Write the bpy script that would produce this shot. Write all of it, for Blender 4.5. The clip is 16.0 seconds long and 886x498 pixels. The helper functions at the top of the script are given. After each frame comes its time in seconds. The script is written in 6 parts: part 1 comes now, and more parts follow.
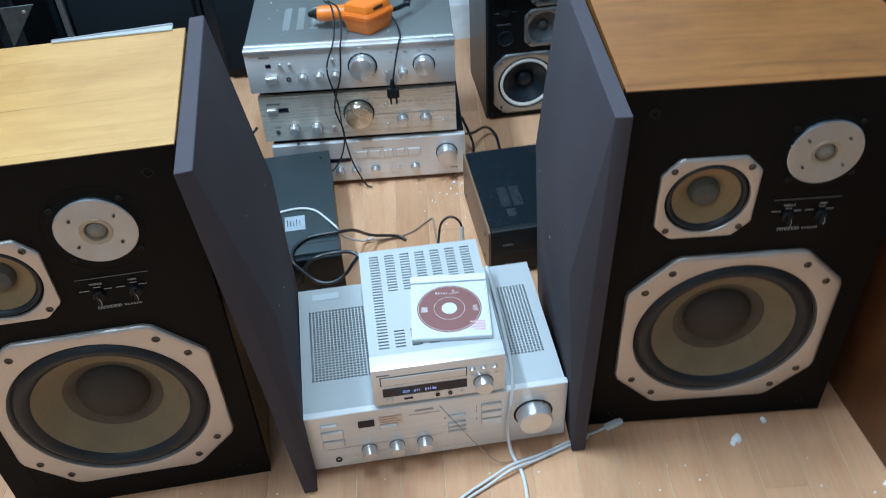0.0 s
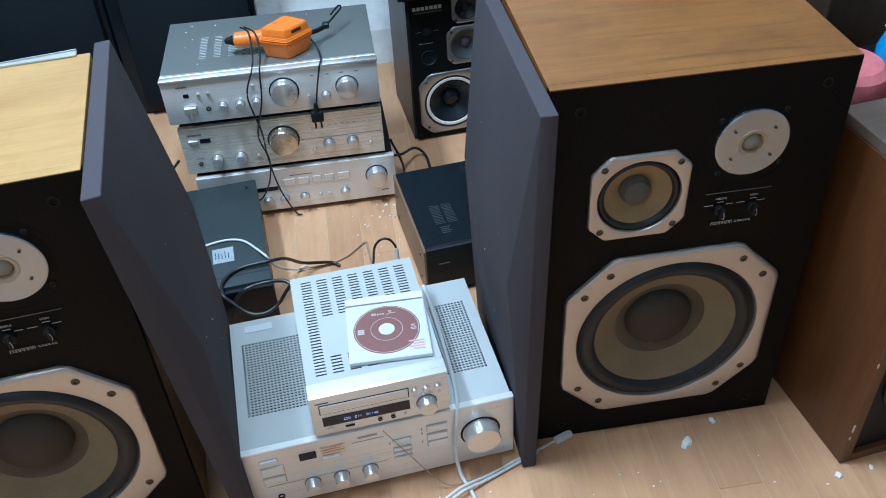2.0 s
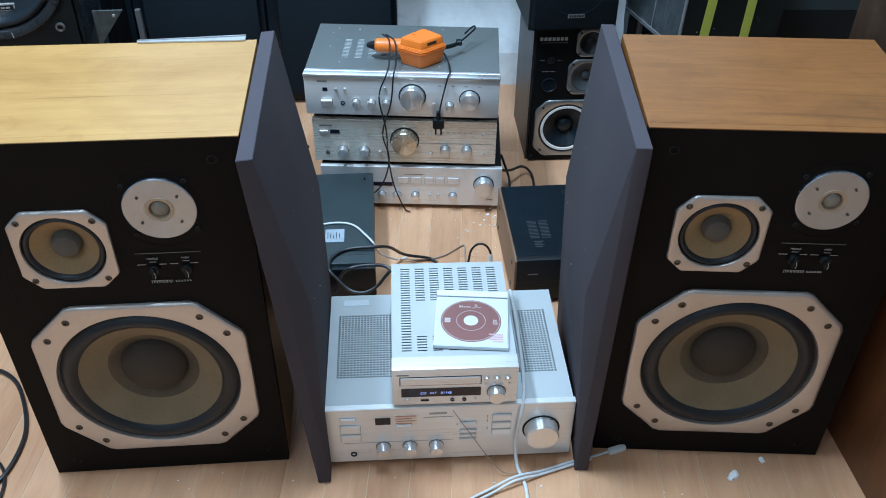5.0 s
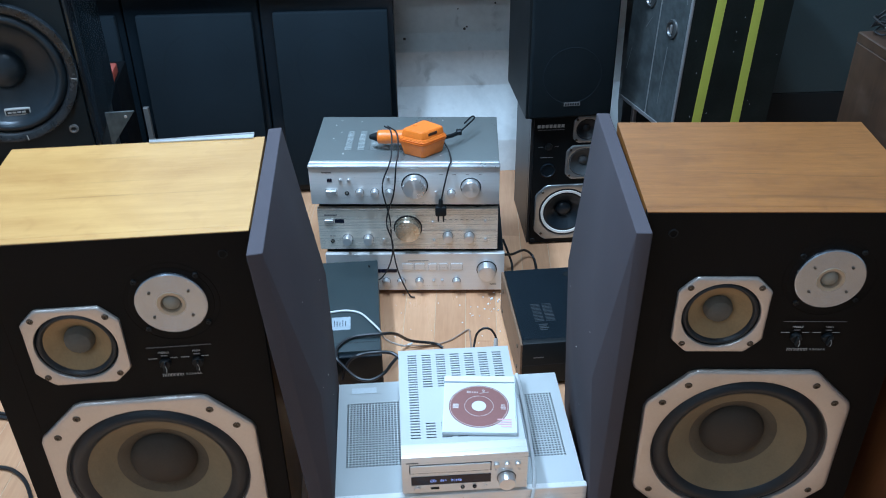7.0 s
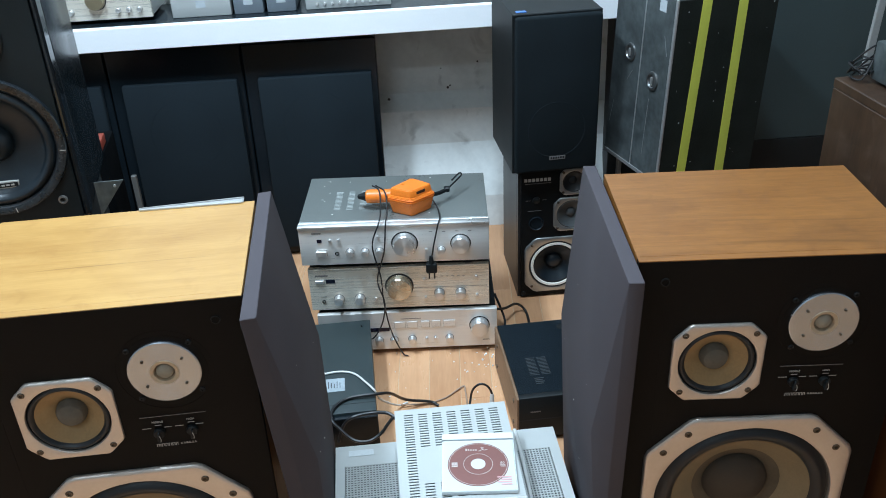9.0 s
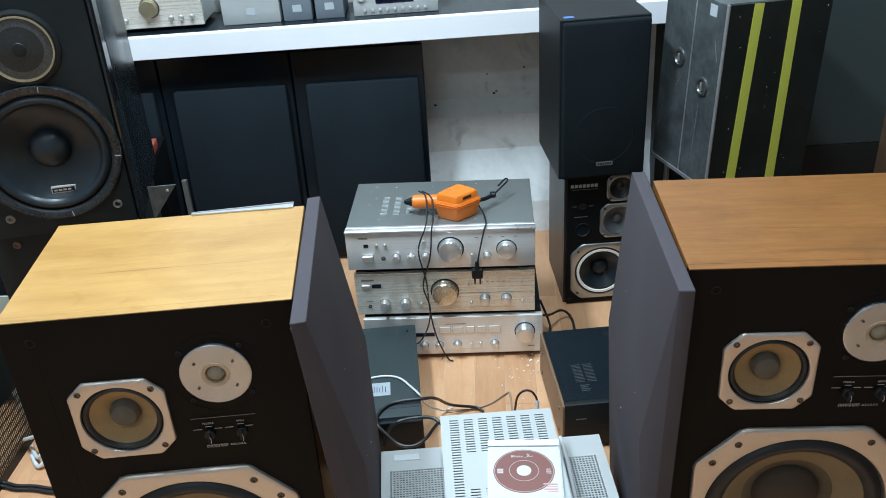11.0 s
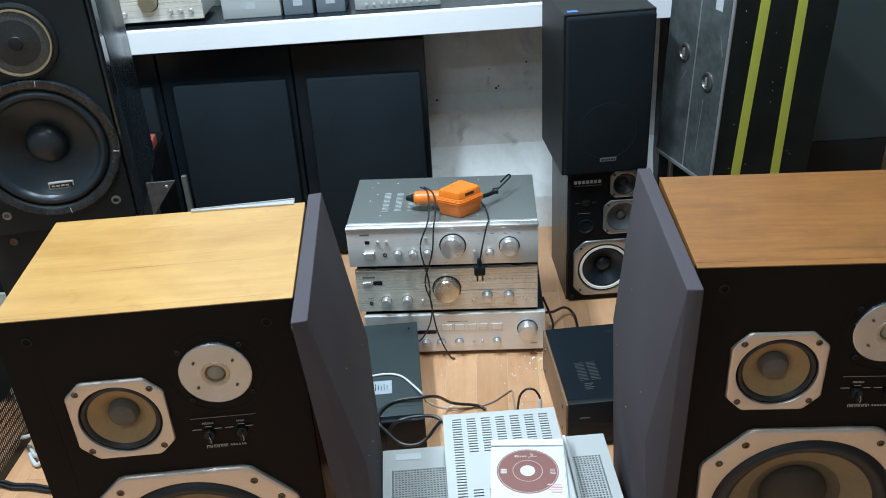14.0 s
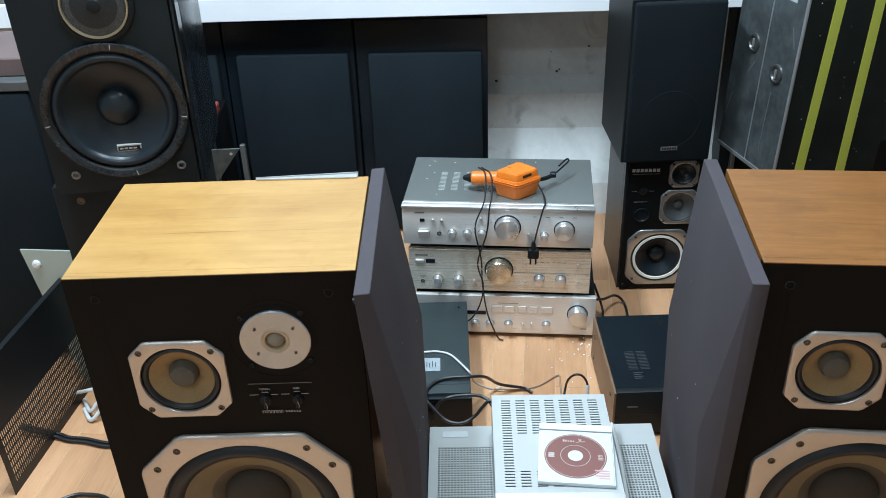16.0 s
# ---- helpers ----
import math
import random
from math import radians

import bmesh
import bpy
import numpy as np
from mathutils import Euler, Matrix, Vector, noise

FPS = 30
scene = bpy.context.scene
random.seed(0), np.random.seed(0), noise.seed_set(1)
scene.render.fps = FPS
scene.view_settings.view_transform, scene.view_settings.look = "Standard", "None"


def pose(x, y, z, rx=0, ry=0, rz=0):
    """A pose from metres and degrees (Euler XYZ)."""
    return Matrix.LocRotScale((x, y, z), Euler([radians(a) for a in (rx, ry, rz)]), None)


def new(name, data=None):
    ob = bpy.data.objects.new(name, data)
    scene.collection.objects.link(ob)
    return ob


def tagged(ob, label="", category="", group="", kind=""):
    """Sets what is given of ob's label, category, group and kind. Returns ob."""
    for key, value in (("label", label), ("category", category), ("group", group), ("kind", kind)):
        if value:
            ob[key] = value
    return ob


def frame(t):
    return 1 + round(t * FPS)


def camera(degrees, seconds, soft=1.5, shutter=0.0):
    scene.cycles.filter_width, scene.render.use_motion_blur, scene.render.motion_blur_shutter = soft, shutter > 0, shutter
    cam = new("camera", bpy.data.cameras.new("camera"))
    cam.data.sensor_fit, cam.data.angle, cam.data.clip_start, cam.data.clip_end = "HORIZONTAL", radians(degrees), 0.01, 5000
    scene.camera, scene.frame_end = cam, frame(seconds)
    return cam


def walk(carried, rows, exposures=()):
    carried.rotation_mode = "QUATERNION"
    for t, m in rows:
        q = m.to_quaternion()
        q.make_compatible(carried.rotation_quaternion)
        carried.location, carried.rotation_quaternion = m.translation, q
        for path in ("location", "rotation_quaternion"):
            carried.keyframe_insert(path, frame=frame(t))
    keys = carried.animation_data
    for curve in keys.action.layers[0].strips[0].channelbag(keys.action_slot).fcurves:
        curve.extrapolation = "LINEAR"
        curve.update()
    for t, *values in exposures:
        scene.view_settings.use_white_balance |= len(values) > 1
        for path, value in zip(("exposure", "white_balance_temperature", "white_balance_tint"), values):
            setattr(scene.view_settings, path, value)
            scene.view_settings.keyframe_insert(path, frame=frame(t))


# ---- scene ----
# seconds, x, y, z, yaw (to the left), pitch (up), roll
PATH = (
    (0.0, 0.3544, -1.6078, 1.2609, -0.981, -41.913, -3.043),
    (0.5, 0.3345, -1.6534, 1.2488, -1.203, -38.61, 1.012),
    (1.0, 0.3298, -1.675, 1.2273, -0.235, -38.071, 2.82),
    (1.5, 0.3548, -1.6262, 1.2191, -0.814, -38.51, -1.99),
    (2.0, 0.3665, -1.5965, 1.2149, -6.127, -39.965, -3.458),
    (2.5, 0.3771, -1.665, 1.2248, -5.961, -39.709, -2.719),
    (3.0, 0.378, -1.6812, 1.2425, -4.813, -39.146, -0.527),
    (3.5, 0.3528, -1.6769, 1.2545, 0.576, -38.851, -0.323),
    (3.7, 0.3447, -1.677, 1.2528, 1.807, -39.037, 0.921),
    (5.8, 0.3704, -1.7577, 1.2903, 1.647, -36.272, 0.313),
    (6.0, 0.3693, -1.7587, 1.2903, 1.589, -34.821, 0.25),
    (6.5, 0.3681, -1.7508, 1.2921, 1.682, -33.354, -0.026),
    (7.0, 0.356, -1.7435, 1.2987, 1.894, -33.063, -0.86),
    (7.5, 0.3339, -1.6999, 1.3089, 1.377, -32.646, -2.554),
    (8.0, 0.3366, -1.7323, 1.3035, 1.032, -32.316, -2.522),
    (8.5, 0.3508, -1.7477, 1.3001, 0.972, -30.579, -2.664),
    (9.0, 0.3509, -1.7432, 1.3013, 0.93, -29.478, -2.476),
    (9.5, 0.3605, -1.7456, 1.303, 1.0, -29.368, -2.581),
    (10.0, 0.3547, -1.7494, 1.3038, 1.624, -29.218, -2.339),
    (10.2, 0.3503, -1.7494, 1.3046, 2.36, -29.15, -2.462),
    (12.3, 0.3405, -1.7369, 1.3019, 4.682, -28.936, -4.055),
    (12.5, 0.3432, -1.7374, 1.3038, 4.577, -28.932, -4.152),
    (13.0, 0.3457, -1.7316, 1.3022, 4.283, -28.929, -4.214),
    (13.5, 0.342, -1.7318, 1.3003, 4.086, -29.146, -4.011),
    (14.0, 0.3363, -1.7256, 1.2971, 4.053, -29.318, -3.537),
    (14.5, 0.3383, -1.7295, 1.2994, 5.413, -30.692, -4.021),
    (15.0, 0.3213, -1.7355, 1.2972, 7.212, -30.523, -3.143),
    (15.5, 0.3066, -1.734, 1.297, 7.175, -30.511, -2.124),
    (16.0, 0.3052, -1.7312, 1.2974, 7.137, -30.425, -2.046),
)

cam = camera(53.24, 16.0, soft=0.95, shutter=0.5)


def aim(yaw, pitch, roll):
    return (Matrix.Rotation(radians(yaw), 4, "Z") @ Matrix.Rotation(radians(90 + pitch), 4, "X")
            @ Matrix.Rotation(radians(roll), 4, "Z"))


# seconds, stops, white balance: the clip's camera starts cooler and warms a little
TONE = ((0.0, -0.15, 5650, 8), (3.7, -0.15, 5650, 8), (5.9, -0.12, 5330, 9), (6.5, -0.08, 5230, 9), (8.0, 0.0, 5900, 9), (9.0, 0.0, 6250, 9), (12.5, 0.0, 6500, 10), (16.0, 0.0, 6500, 10))
walk(cam, [(t, Matrix.Translation((x, y, z)) @ aim(a, b, c)) for t, x, y, z, a, b, c in PATH], TONE)

# ---- light ----
world = bpy.data.worlds.new("world")
scene.world = world
world.use_nodes = True
world.node_tree.nodes["Background"].inputs[0].default_value = (0.55, 0.65, 0.8, 1)
world.node_tree.nodes["Background"].inputs[1].default_value = 0.05


def ceiling_lamp(x, y, sx, sy, watts, colour):
    data = bpy.data.lights.new("unseen_light", "AREA")
    data.shape, data.size, data.size_y, data.energy, data.color = "RECTANGLE", sx, sy, watts, colour
    ob = new("unseen_light", data)
    ob.matrix_world = pose(x, y, 2.62)
    return ob


COOL = (0.732, 0.93, 1.09)
ceiling_lamp(-0.56, -0.48, 0.18, 0.7, 69, COOL)
ceiling_lamp(0.36, -0.50, 0.18, 0.7, 40, COOL)
# unseen lamp behind the camera, added to lift the wall and the stack fronts
ceiling_lamp(-0.5, -2.3, 1.2, 0.18, 14, COOL)


# ---- materials ----
def material(name, colour, rough=0.5, metal=0.0, vary=0.12, scale=6.0, bump=0.0, fine=180.0, rough_vary=0.1,
             stretch=(1, 1, 1), spec=0.5):
    """A principled surface whose colour and gloss vary at two scales, with fine relief."""
    m = bpy.data.materials.new(name)
    m.use_nodes = True
    nt = m.node_tree
    b = nt.nodes["Principled BSDF"]
    b.inputs["Metallic"].default_value = metal
    b.inputs["Specular IOR Level"].default_value = spec
    co = nt.nodes.new("ShaderNodeTexCoord")
    mp = nt.nodes.new("ShaderNodeMapping")
    mp.inputs["Scale"].default_value = stretch
    nt.links.new(co.outputs["Object"], mp.inputs[0])
    big, small = nt.nodes.new("ShaderNodeTexNoise"), nt.nodes.new("ShaderNodeTexNoise")
    big.inputs["Scale"].default_value, small.inputs["Scale"].default_value = scale, fine
    big.inputs["Detail"].default_value = 6
    nt.links.new(mp.outputs[0], big.inputs[0])
    nt.links.new(mp.outputs[0], small.inputs[0])
    mix = nt.nodes.new("ShaderNodeMath")
    mix.operation = "MULTIPLY_ADD"
    nt.links.new(big.outputs[0], mix.inputs[0])
    mix.inputs[1].default_value = 0.65
    part_small = nt.nodes.new("ShaderNodeMath")
    part_small.operation = "MULTIPLY"
    part_small.inputs[1].default_value = 0.35
    nt.links.new(small.outputs[0], part_small.inputs[0])
    nt.links.new(part_small.outputs[0], mix.inputs[2])
    ramp = nt.nodes.new("ShaderNodeValToRGB")
    ramp.color_ramp.elements[0].position, ramp.color_ramp.elements[1].position = 0.3, 0.7
    ramp.color_ramp.elements[0].color = (*[c * (1 - vary) for c in colour], 1)
    ramp.color_ramp.elements[1].color = (*[min(1, c * (1 + vary)) for c in colour], 1)
    nt.links.new(mix.outputs[0], ramp.inputs[0])
    nt.links.new(ramp.outputs[0], b.inputs["Base Color"])
    mr = nt.nodes.new("ShaderNodeMapRange")
    mr.inputs[3].default_value, mr.inputs[4].default_value = max(0.02, rough - rough_vary), min(1, rough + rough_vary)
    nt.links.new(mix.outputs[0], mr.inputs[0])
    nt.links.new(mr.outputs[0], b.inputs["Roughness"])
    if bump:
        bp = nt.nodes.new("ShaderNodeBump")
        bp.inputs["Strength"].default_value, bp.inputs["Distance"].default_value = bump, 0.001
        nt.links.new(mix.outputs[0], bp.inputs["Height"])
        nt.links.new(bp.outputs[0], b.inputs["Normal"])
    return m


def wood(name, dark, light, axis="X", rough=0.35, grain=1.0, per_piece=0.0, bump=0.15, cracks=0.0, blotch=0.40):
    """Veneer with long grain along one axis, and darker veins and knots."""
    m = bpy.data.materials.new(name)
    m.use_nodes = True
    nt = m.node_tree
    b = nt.nodes["Principled BSDF"]
    co, mp = nt.nodes.new("ShaderNodeTexCoord"), nt.nodes.new("ShaderNodeMapping")
    long, across = 1.2 * grain, 14 * grain
    mp.inputs["Scale"].default_value = (long, across, across) if axis == "X" else (across, long, across) if axis == "Y" else (across, across, long)
    nt.links.new(co.outputs["Object"], mp.inputs[0])
    info = nt.nodes.new("ShaderNodeObjectInfo")
    shift = nt.nodes.new("ShaderNodeMath")
    shift.operation = "MULTIPLY"
    shift.inputs[1].default_value = 40.0 if per_piece else 0.0
    nt.links.new(info.outputs["Random"], shift.inputs[0])
    nt.links.new(shift.outputs[0], mp.inputs["Location"])
    raw = nt.nodes.new("ShaderNodeMapping")
    nt.links.new(co.outputs["Object"], raw.inputs[0])
    nt.links.new(shift.outputs[0], raw.inputs["Location"])
    fine = 0.64 - blotch
    layers = ((1.3, 4, 1.6, mp, 0.36 - fine * 0.4), (7.0, 8, 0.7, mp, fine * 0.8), (34.0, 4, 0.2, mp, fine * 0.6), (4.5 * grain, 6, 1.3, raw, blotch))
    a = None
    for s, d, w, source, weight in layers:
        n = nt.nodes.new("ShaderNodeTexNoise")
        n.inputs["Scale"].default_value, n.inputs["Detail"].default_value, n.inputs["Distortion"].default_value = s, d, w
        nt.links.new(source.outputs[0], n.inputs[0])
        add = nt.nodes.new("ShaderNodeMath")
        add.operation = "MULTIPLY_ADD"
        add.inputs[1].default_value = weight
        nt.links.new(n.outputs[0], add.inputs[0])
        if a is None:
            add.inputs[2].default_value = 0.0
        else:
            nt.links.new(a.outputs[0], add.inputs[2])
        a = add
    ramp = nt.nodes.new("ShaderNodeValToRGB")
    ramp.color_ramp.elements[0].position, ramp.color_ramp.elements[1].position = 0.38, 0.60
    ramp.color_ramp.elements[0].color, ramp.color_ramp.elements[1].color = (*dark, 1), (*light, 1)
    deep = ramp.color_ramp.elements.new(0.33)
    deep.color = (*[c * 0.82 for c in dark], 1)
    nt.links.new(a.outputs[0], ramp.inputs[0])
    tone = nt.nodes.new("ShaderNodeHueSaturation")
    vr = nt.nodes.new("ShaderNodeMapRange")
    vr.inputs[3].default_value, vr.inputs[4].default_value = 1 - per_piece, 1 + per_piece
    nt.links.new(info.outputs["Random"], vr.inputs[0])
    nt.links.new(vr.outputs[0], tone.inputs["Value"])
    nt.links.new(ramp.outputs[0], tone.inputs["Color"])
    last = tone
    if cracks:   # thin dark hairlines along the grain, broken up at a larger scale
        line, gaps = nt.nodes.new("ShaderNodeTexNoise"), nt.nodes.new("ShaderNodeTexNoise")
        line.inputs["Scale"].default_value, line.inputs["Detail"].default_value = 0.55, 1.0
        gaps.inputs["Scale"].default_value = 3.5
        nt.links.new(mp.outputs[0], line.inputs[0])
        nt.links.new(raw.outputs[0], gaps.inputs[0])
        off, away, thin, mask, both = [nt.nodes.new(k) for k in ("ShaderNodeMath", "ShaderNodeMath", "ShaderNodeMapRange", "ShaderNodeMapRange", "ShaderNodeMath")]
        off.operation, away.operation, both.operation = "SUBTRACT", "ABSOLUTE", "MULTIPLY"
        off.inputs[1].default_value = 0.5
        nt.links.new(line.outputs[0], off.inputs[0])
        nt.links.new(off.outputs[0], away.inputs[0])
        nt.links.new(away.outputs[0], thin.inputs[0])
        thin.inputs[1].default_value, thin.inputs[2].default_value, thin.inputs[3].default_value, thin.inputs[4].default_value = 0.0, 0.007, cracks, 0.0
        nt.links.new(gaps.outputs[0], mask.inputs[0])
        mask.inputs[1].default_value, mask.inputs[2].default_value = 0.45, 0.6
        nt.links.new(thin.outputs[0], both.inputs[0])
        nt.links.new(mask.outputs[0], both.inputs[1])
        mixer = nt.nodes.new("ShaderNodeMixRGB")
        mixer.inputs[2].default_value = (*[c * 0.35 for c in dark], 1)
        nt.links.new(both.outputs[0], mixer.inputs[0])
        nt.links.new(tone.outputs[0], mixer.inputs[1])
        last = mixer
    nt.links.new(last.outputs[0], b.inputs["Base Color"])
    rr = nt.nodes.new("ShaderNodeMapRange")
    rr.inputs[3].default_value, rr.inputs[4].default_value = rough + 0.1, rough - 0.05
    nt.links.new(a.outputs[0], rr.inputs[0])
    nt.links.new(rr.outputs[0], b.inputs["Roughness"])
    bp = nt.nodes.new("ShaderNodeBump")
    bp.inputs["Strength"].default_value, bp.inputs["Distance"].default_value = bump, 0.0006
    nt.links.new(a.outputs[0], bp.inputs["Height"])
    nt.links.new(bp.outputs[0], b.inputs["Normal"])
    return m


def glow(name, colour, strength):
    m = bpy.data.materials.new(name)
    m.use_nodes = True
    b = m.node_tree.nodes["Principled BSDF"]
    b.inputs["Base Color"].default_value = (*colour, 1)
    b.inputs["Emission Color"].default_value = (*colour, 1)
    b.inputs["Emission Strength"].default_value = strength
    return m


HONEY = wood("honey_veneer", (0.335, 0.172, 0.047), (0.465, 0.266, 0.086), "X", 0.36, 0.8, cracks=0.6)
WALNUT = wood("walnut_veneer", (0.180, 0.066, 0.0135), (0.262, 0.102, 0.0220), "X", 0.34, 0.9, cracks=0.45, blotch=0.17)
OLD_VENEER = wood("old_teak_veneer", (0.072, 0.025, 0.008), (0.138, 0.051, 0.016), "Z", 0.4, 0.8)
DUSTY_TOP = wood("dusty_faded_veneer", (0.105, 0.070, 0.050), (0.165, 0.118, 0.090), "X", 0.6, 0.8)
BROWN_BOX = wood("dark_brown_veneer", (0.022, 0.0105, 0.0055), (0.052, 0.025, 0.012), "Z", 0.5, 1.2)
SIDE_WOOD = wood("side_panel_veneer", (0.15, 0.088, 0.052), (0.24, 0.145, 0.086), "Y", 0.4, 1.0)
PLANK = wood("laminate_plank", (0.495, 0.245, 0.122), (0.665, 0.372, 0.202), "Y", 0.26, 0.5, 0.05, 0.04)
JOINT = material("plank_joint", (0.60, 0.44, 0.28), 0.7)
BAFFLE = material("baffle_black_brown", (0.0054, 0.0042, 0.0034), 0.62, vary=0.35, scale=9, bump=0.35, fine=400, spec=0.12)
BLACK = material("black_vinyl", (0.0075, 0.0094, 0.0104), 0.50, vary=0.3, scale=7, bump=0.15, fine=350, spec=0.25)
GLOSS_BLACK = material("gloss_black_paint", (0.0088, 0.0130, 0.0168), 0.22, vary=0.3, scale=5, spec=0.3)
BLACK_CLOTH = material("black_grille_cloth", (0.0105, 0.0158, 0.0200), 0.85, vary=0.3, scale=4, bump=0.6, fine=900, spec=0.15)
BLACK_METAL = material("black_coated_steel", (0.0068, 0.0092, 0.0112), 0.45, vary=0.2, scale=8, bump=0.1, fine=500, spec=0.35)
PURPLE_CLOTH = material("faded_grille_cloth", (0.060, 0.052, 0.058), 0.92, vary=0.12, scale=5, bump=0.5, fine=800, spec=0.25)
SILVER = material("brushed_silver", (0.80, 0.79, 0.765), 0.30, 0.38, vary=0.06, scale=3, stretch=(1, 60, 60), fine=60)
WARM_SILVER = material("champagne_silver", (0.765, 0.715, 0.62), 0.28, 0.42, vary=0.03, scale=3, stretch=(1, 60, 60), fine=60)
FRAME_SILVER = material("satin_frame_silver", (0.55, 0.50, 0.455), 0.38, 0.75, vary=0.07, scale=14)
PAINT_SILVER = material("silver_painted_steel", (0.475, 0.485, 0.472), 0.36, 0.15, vary=0.05, scale=5, bump=0.05, fine=600)
GREY_LID = material("grey_painted_lid", (0.22, 0.235, 0.225), 0.30, 0.45, vary=0.07, scale=6)
SPUN = material("spun_aluminium", (0.74, 0.735, 0.725), 0.30, 0.8, vary=0.05, scale=20)
TWEETER_ALU = material("dull_spun_aluminium", (0.43, 0.475, 0.535), 0.24, 0.95, vary=0.06, scale=30)
LID_TEAL = material("worn_dark_lid", (0.028, 0.041, 0.044), 0.40, 0.1, vary=0.2, scale=7, bump=0.08, fine=500)
# near-black that stands in for the shade in holes, seams and knob rings
DARK_HOLE_SHADE = material("dark_inside_shade", (0.012, 0.012, 0.012), 0.8)
RUBBER = material("rubber_surround", (0.0085, 0.0110, 0.0140), 0.42, vary=0.25, scale=25, spec=0.45)
CONE = material("aged_paper_cone", (0.205, 0.152, 0.083), 0.85, vary=0.16, scale=16, bump=0.5, fine=260)
CONE_TAN = material("tan_paper_cone", (0.285, 0.182, 0.080), 0.8, vary=0.18, scale=22, bump=0.4, fine=260)
CONE_DARK = material("brown_cone_neck", (0.098, 0.072, 0.043), 0.85, vary=0.25, scale=24, bump=0.5, fine=260)
CAP = material("brown_dust_cap", (0.046, 0.033, 0.021), 0.8, vary=0.22, scale=30, bump=0.4, fine=300)
CAP_GREY = material("grey_dust_cap", (0.100, 0.086, 0.066), 0.75, vary=0.2, scale=40)
DOME = material("silk_dome", (0.24, 0.21, 0.16), 0.6, vary=0.15, scale=60)
COLLAR = material("tan_dome_collar", (0.46, 0.36, 0.25), 0.5, 0.3)
POLY_CONE = material("black_poly_cone", (0.0110, 0.0168, 0.0218), 0.32, vary=0.3, scale=18, spec=0.36)
SCREW = material("dark_screw", (0.10, 0.08, 0.06), 0.4, 0.7)
WHITE_INK = material("faded_white_print", (0.42, 0.40, 0.37), 0.7)
FAINT_INK = material("worn_grey_print", (0.40, 0.385, 0.365), 0.6)
GREY_INK_SHADE = material("grey_print_and_shade", (0.16, 0.15, 0.145), 0.7)
RED_INK = material("red_print", (0.52, 0.27, 0.22), 0.6)
ORANGE = material("orange_plastic", (0.83, 0.20, 0.018), 0.36, vary=0.14, scale=18, bump=0.1)
WHITE_PAPER = material("white_paper", (0.60, 0.605, 0.59), 0.6, vary=0.03)
MAROON = material("maroon_disc_print", (0.215, 0.088, 0.076), 0.40, vary=0.08)
WHITE_LAMINATE = material("white_laminate_edge", (0.89, 0.895, 0.91), 0.35, vary=0.03)
PLASTER = material("stained_plaster_wall", (0.72, 0.73, 0.71), 0.85, vary=0.10, scale=4, bump=0.35, fine=60)
UNSEEN_WALL = material("grey_unseen_wall", (0.42, 0.42, 0.41), 0.85, vary=0.2, scale=2, bump=0.3, fine=60)


def smudged(m, colour, amount, sizes):
    """Adds grubby smears with ragged shapes of their own over a material's colour."""
    nt = m.node_tree
    b = nt.nodes["Principled BSDF"]
    before = b.inputs["Base Color"].links[0].from_socket
    co = nt.nodes.new("ShaderNodeTexCoord")
    for size, low, high, k in sizes:
        n, mr, mixer = nt.nodes.new("ShaderNodeTexNoise"), nt.nodes.new("ShaderNodeMapRange"), nt.nodes.new("ShaderNodeMixRGB")
        n.inputs["Scale"].default_value, n.inputs["Detail"].default_value, n.inputs["Distortion"].default_value = size, 7, 0.8
        nt.links.new(co.outputs["Object"], n.inputs[0])
        nt.links.new(n.outputs[0], mr.inputs[0])
        mr.inputs[1].default_value, mr.inputs[2].default_value, mr.inputs[4].default_value = low, high, amount * k
        mixer.inputs[2].default_value = (*colour, 1)
        nt.links.new(mr.outputs[0], mixer.inputs[0])
        nt.links.new(before, mixer.inputs[1])
        before = mixer.outputs[0]
    nt.links.new(before, b.inputs["Base Color"])
    return m


smudged(HONEY, (0.27, 0.125, 0.034), 1.0, ((7.0, 0.57, 0.76, 0.36), (26.0, 0.58, 0.76, 0.32)))
smudged(WALNUT, (0.115, 0.044, 0.011), 1.0, ((8.0, 0.54, 0.74, 0.40), (30.0, 0.56, 0.74, 0.30)))
smudged(PLASTER, (0.16, 0.155, 0.145), 1.0, ((3.5, 0.54, 0.80, 0.50), (14.0, 0.60, 0.80, 0.5)))
CEILING = material("white_ceiling", (0.75, 0.75, 0.74), 0.9, vary=0.04)
WHITE_CORD = material("white_flex", (0.66, 0.66, 0.64), 0.45, vary=0.06)
BLACK_CORD = material("black_flex", (0.012, 0.012, 0.013), 0.4, vary=0.2)
BROWN_CORD = material("brown_wire", (0.36, 0.25, 0.18), 0.5, vary=0.15, scale=40)
CASE_GREY = material("scuffed_dark_steel", (0.105, 0.12, 0.122), 0.36, 0.45, vary=0.5, scale=9, bump=0.3, fine=70)
smudged(CASE_GREY, (0.030, 0.034, 0.035), 1.0, ((9.0, 0.50, 0.70, 0.6),))
smudged(BROWN_BOX, (0.085, 0.052, 0.034), 1.0, ((6.0, 0.52, 0.72, 0.6), (22.0, 0.58, 0.75, 0.6)))
CASE_BLACK = material("black_textured_board", (0.0105, 0.0135, 0.0115), 0.6, vary=0.5, scale=14, bump=0.6, fine=220, spec=0.2)
YELLOW = material("yellow_tape", (0.58, 0.60, 0.09), 0.5, vary=0.07, scale=20)
ALU = material("bare_aluminium", (0.55, 0.55, 0.55), 0.4, 0.8, vary=0.12, scale=12)
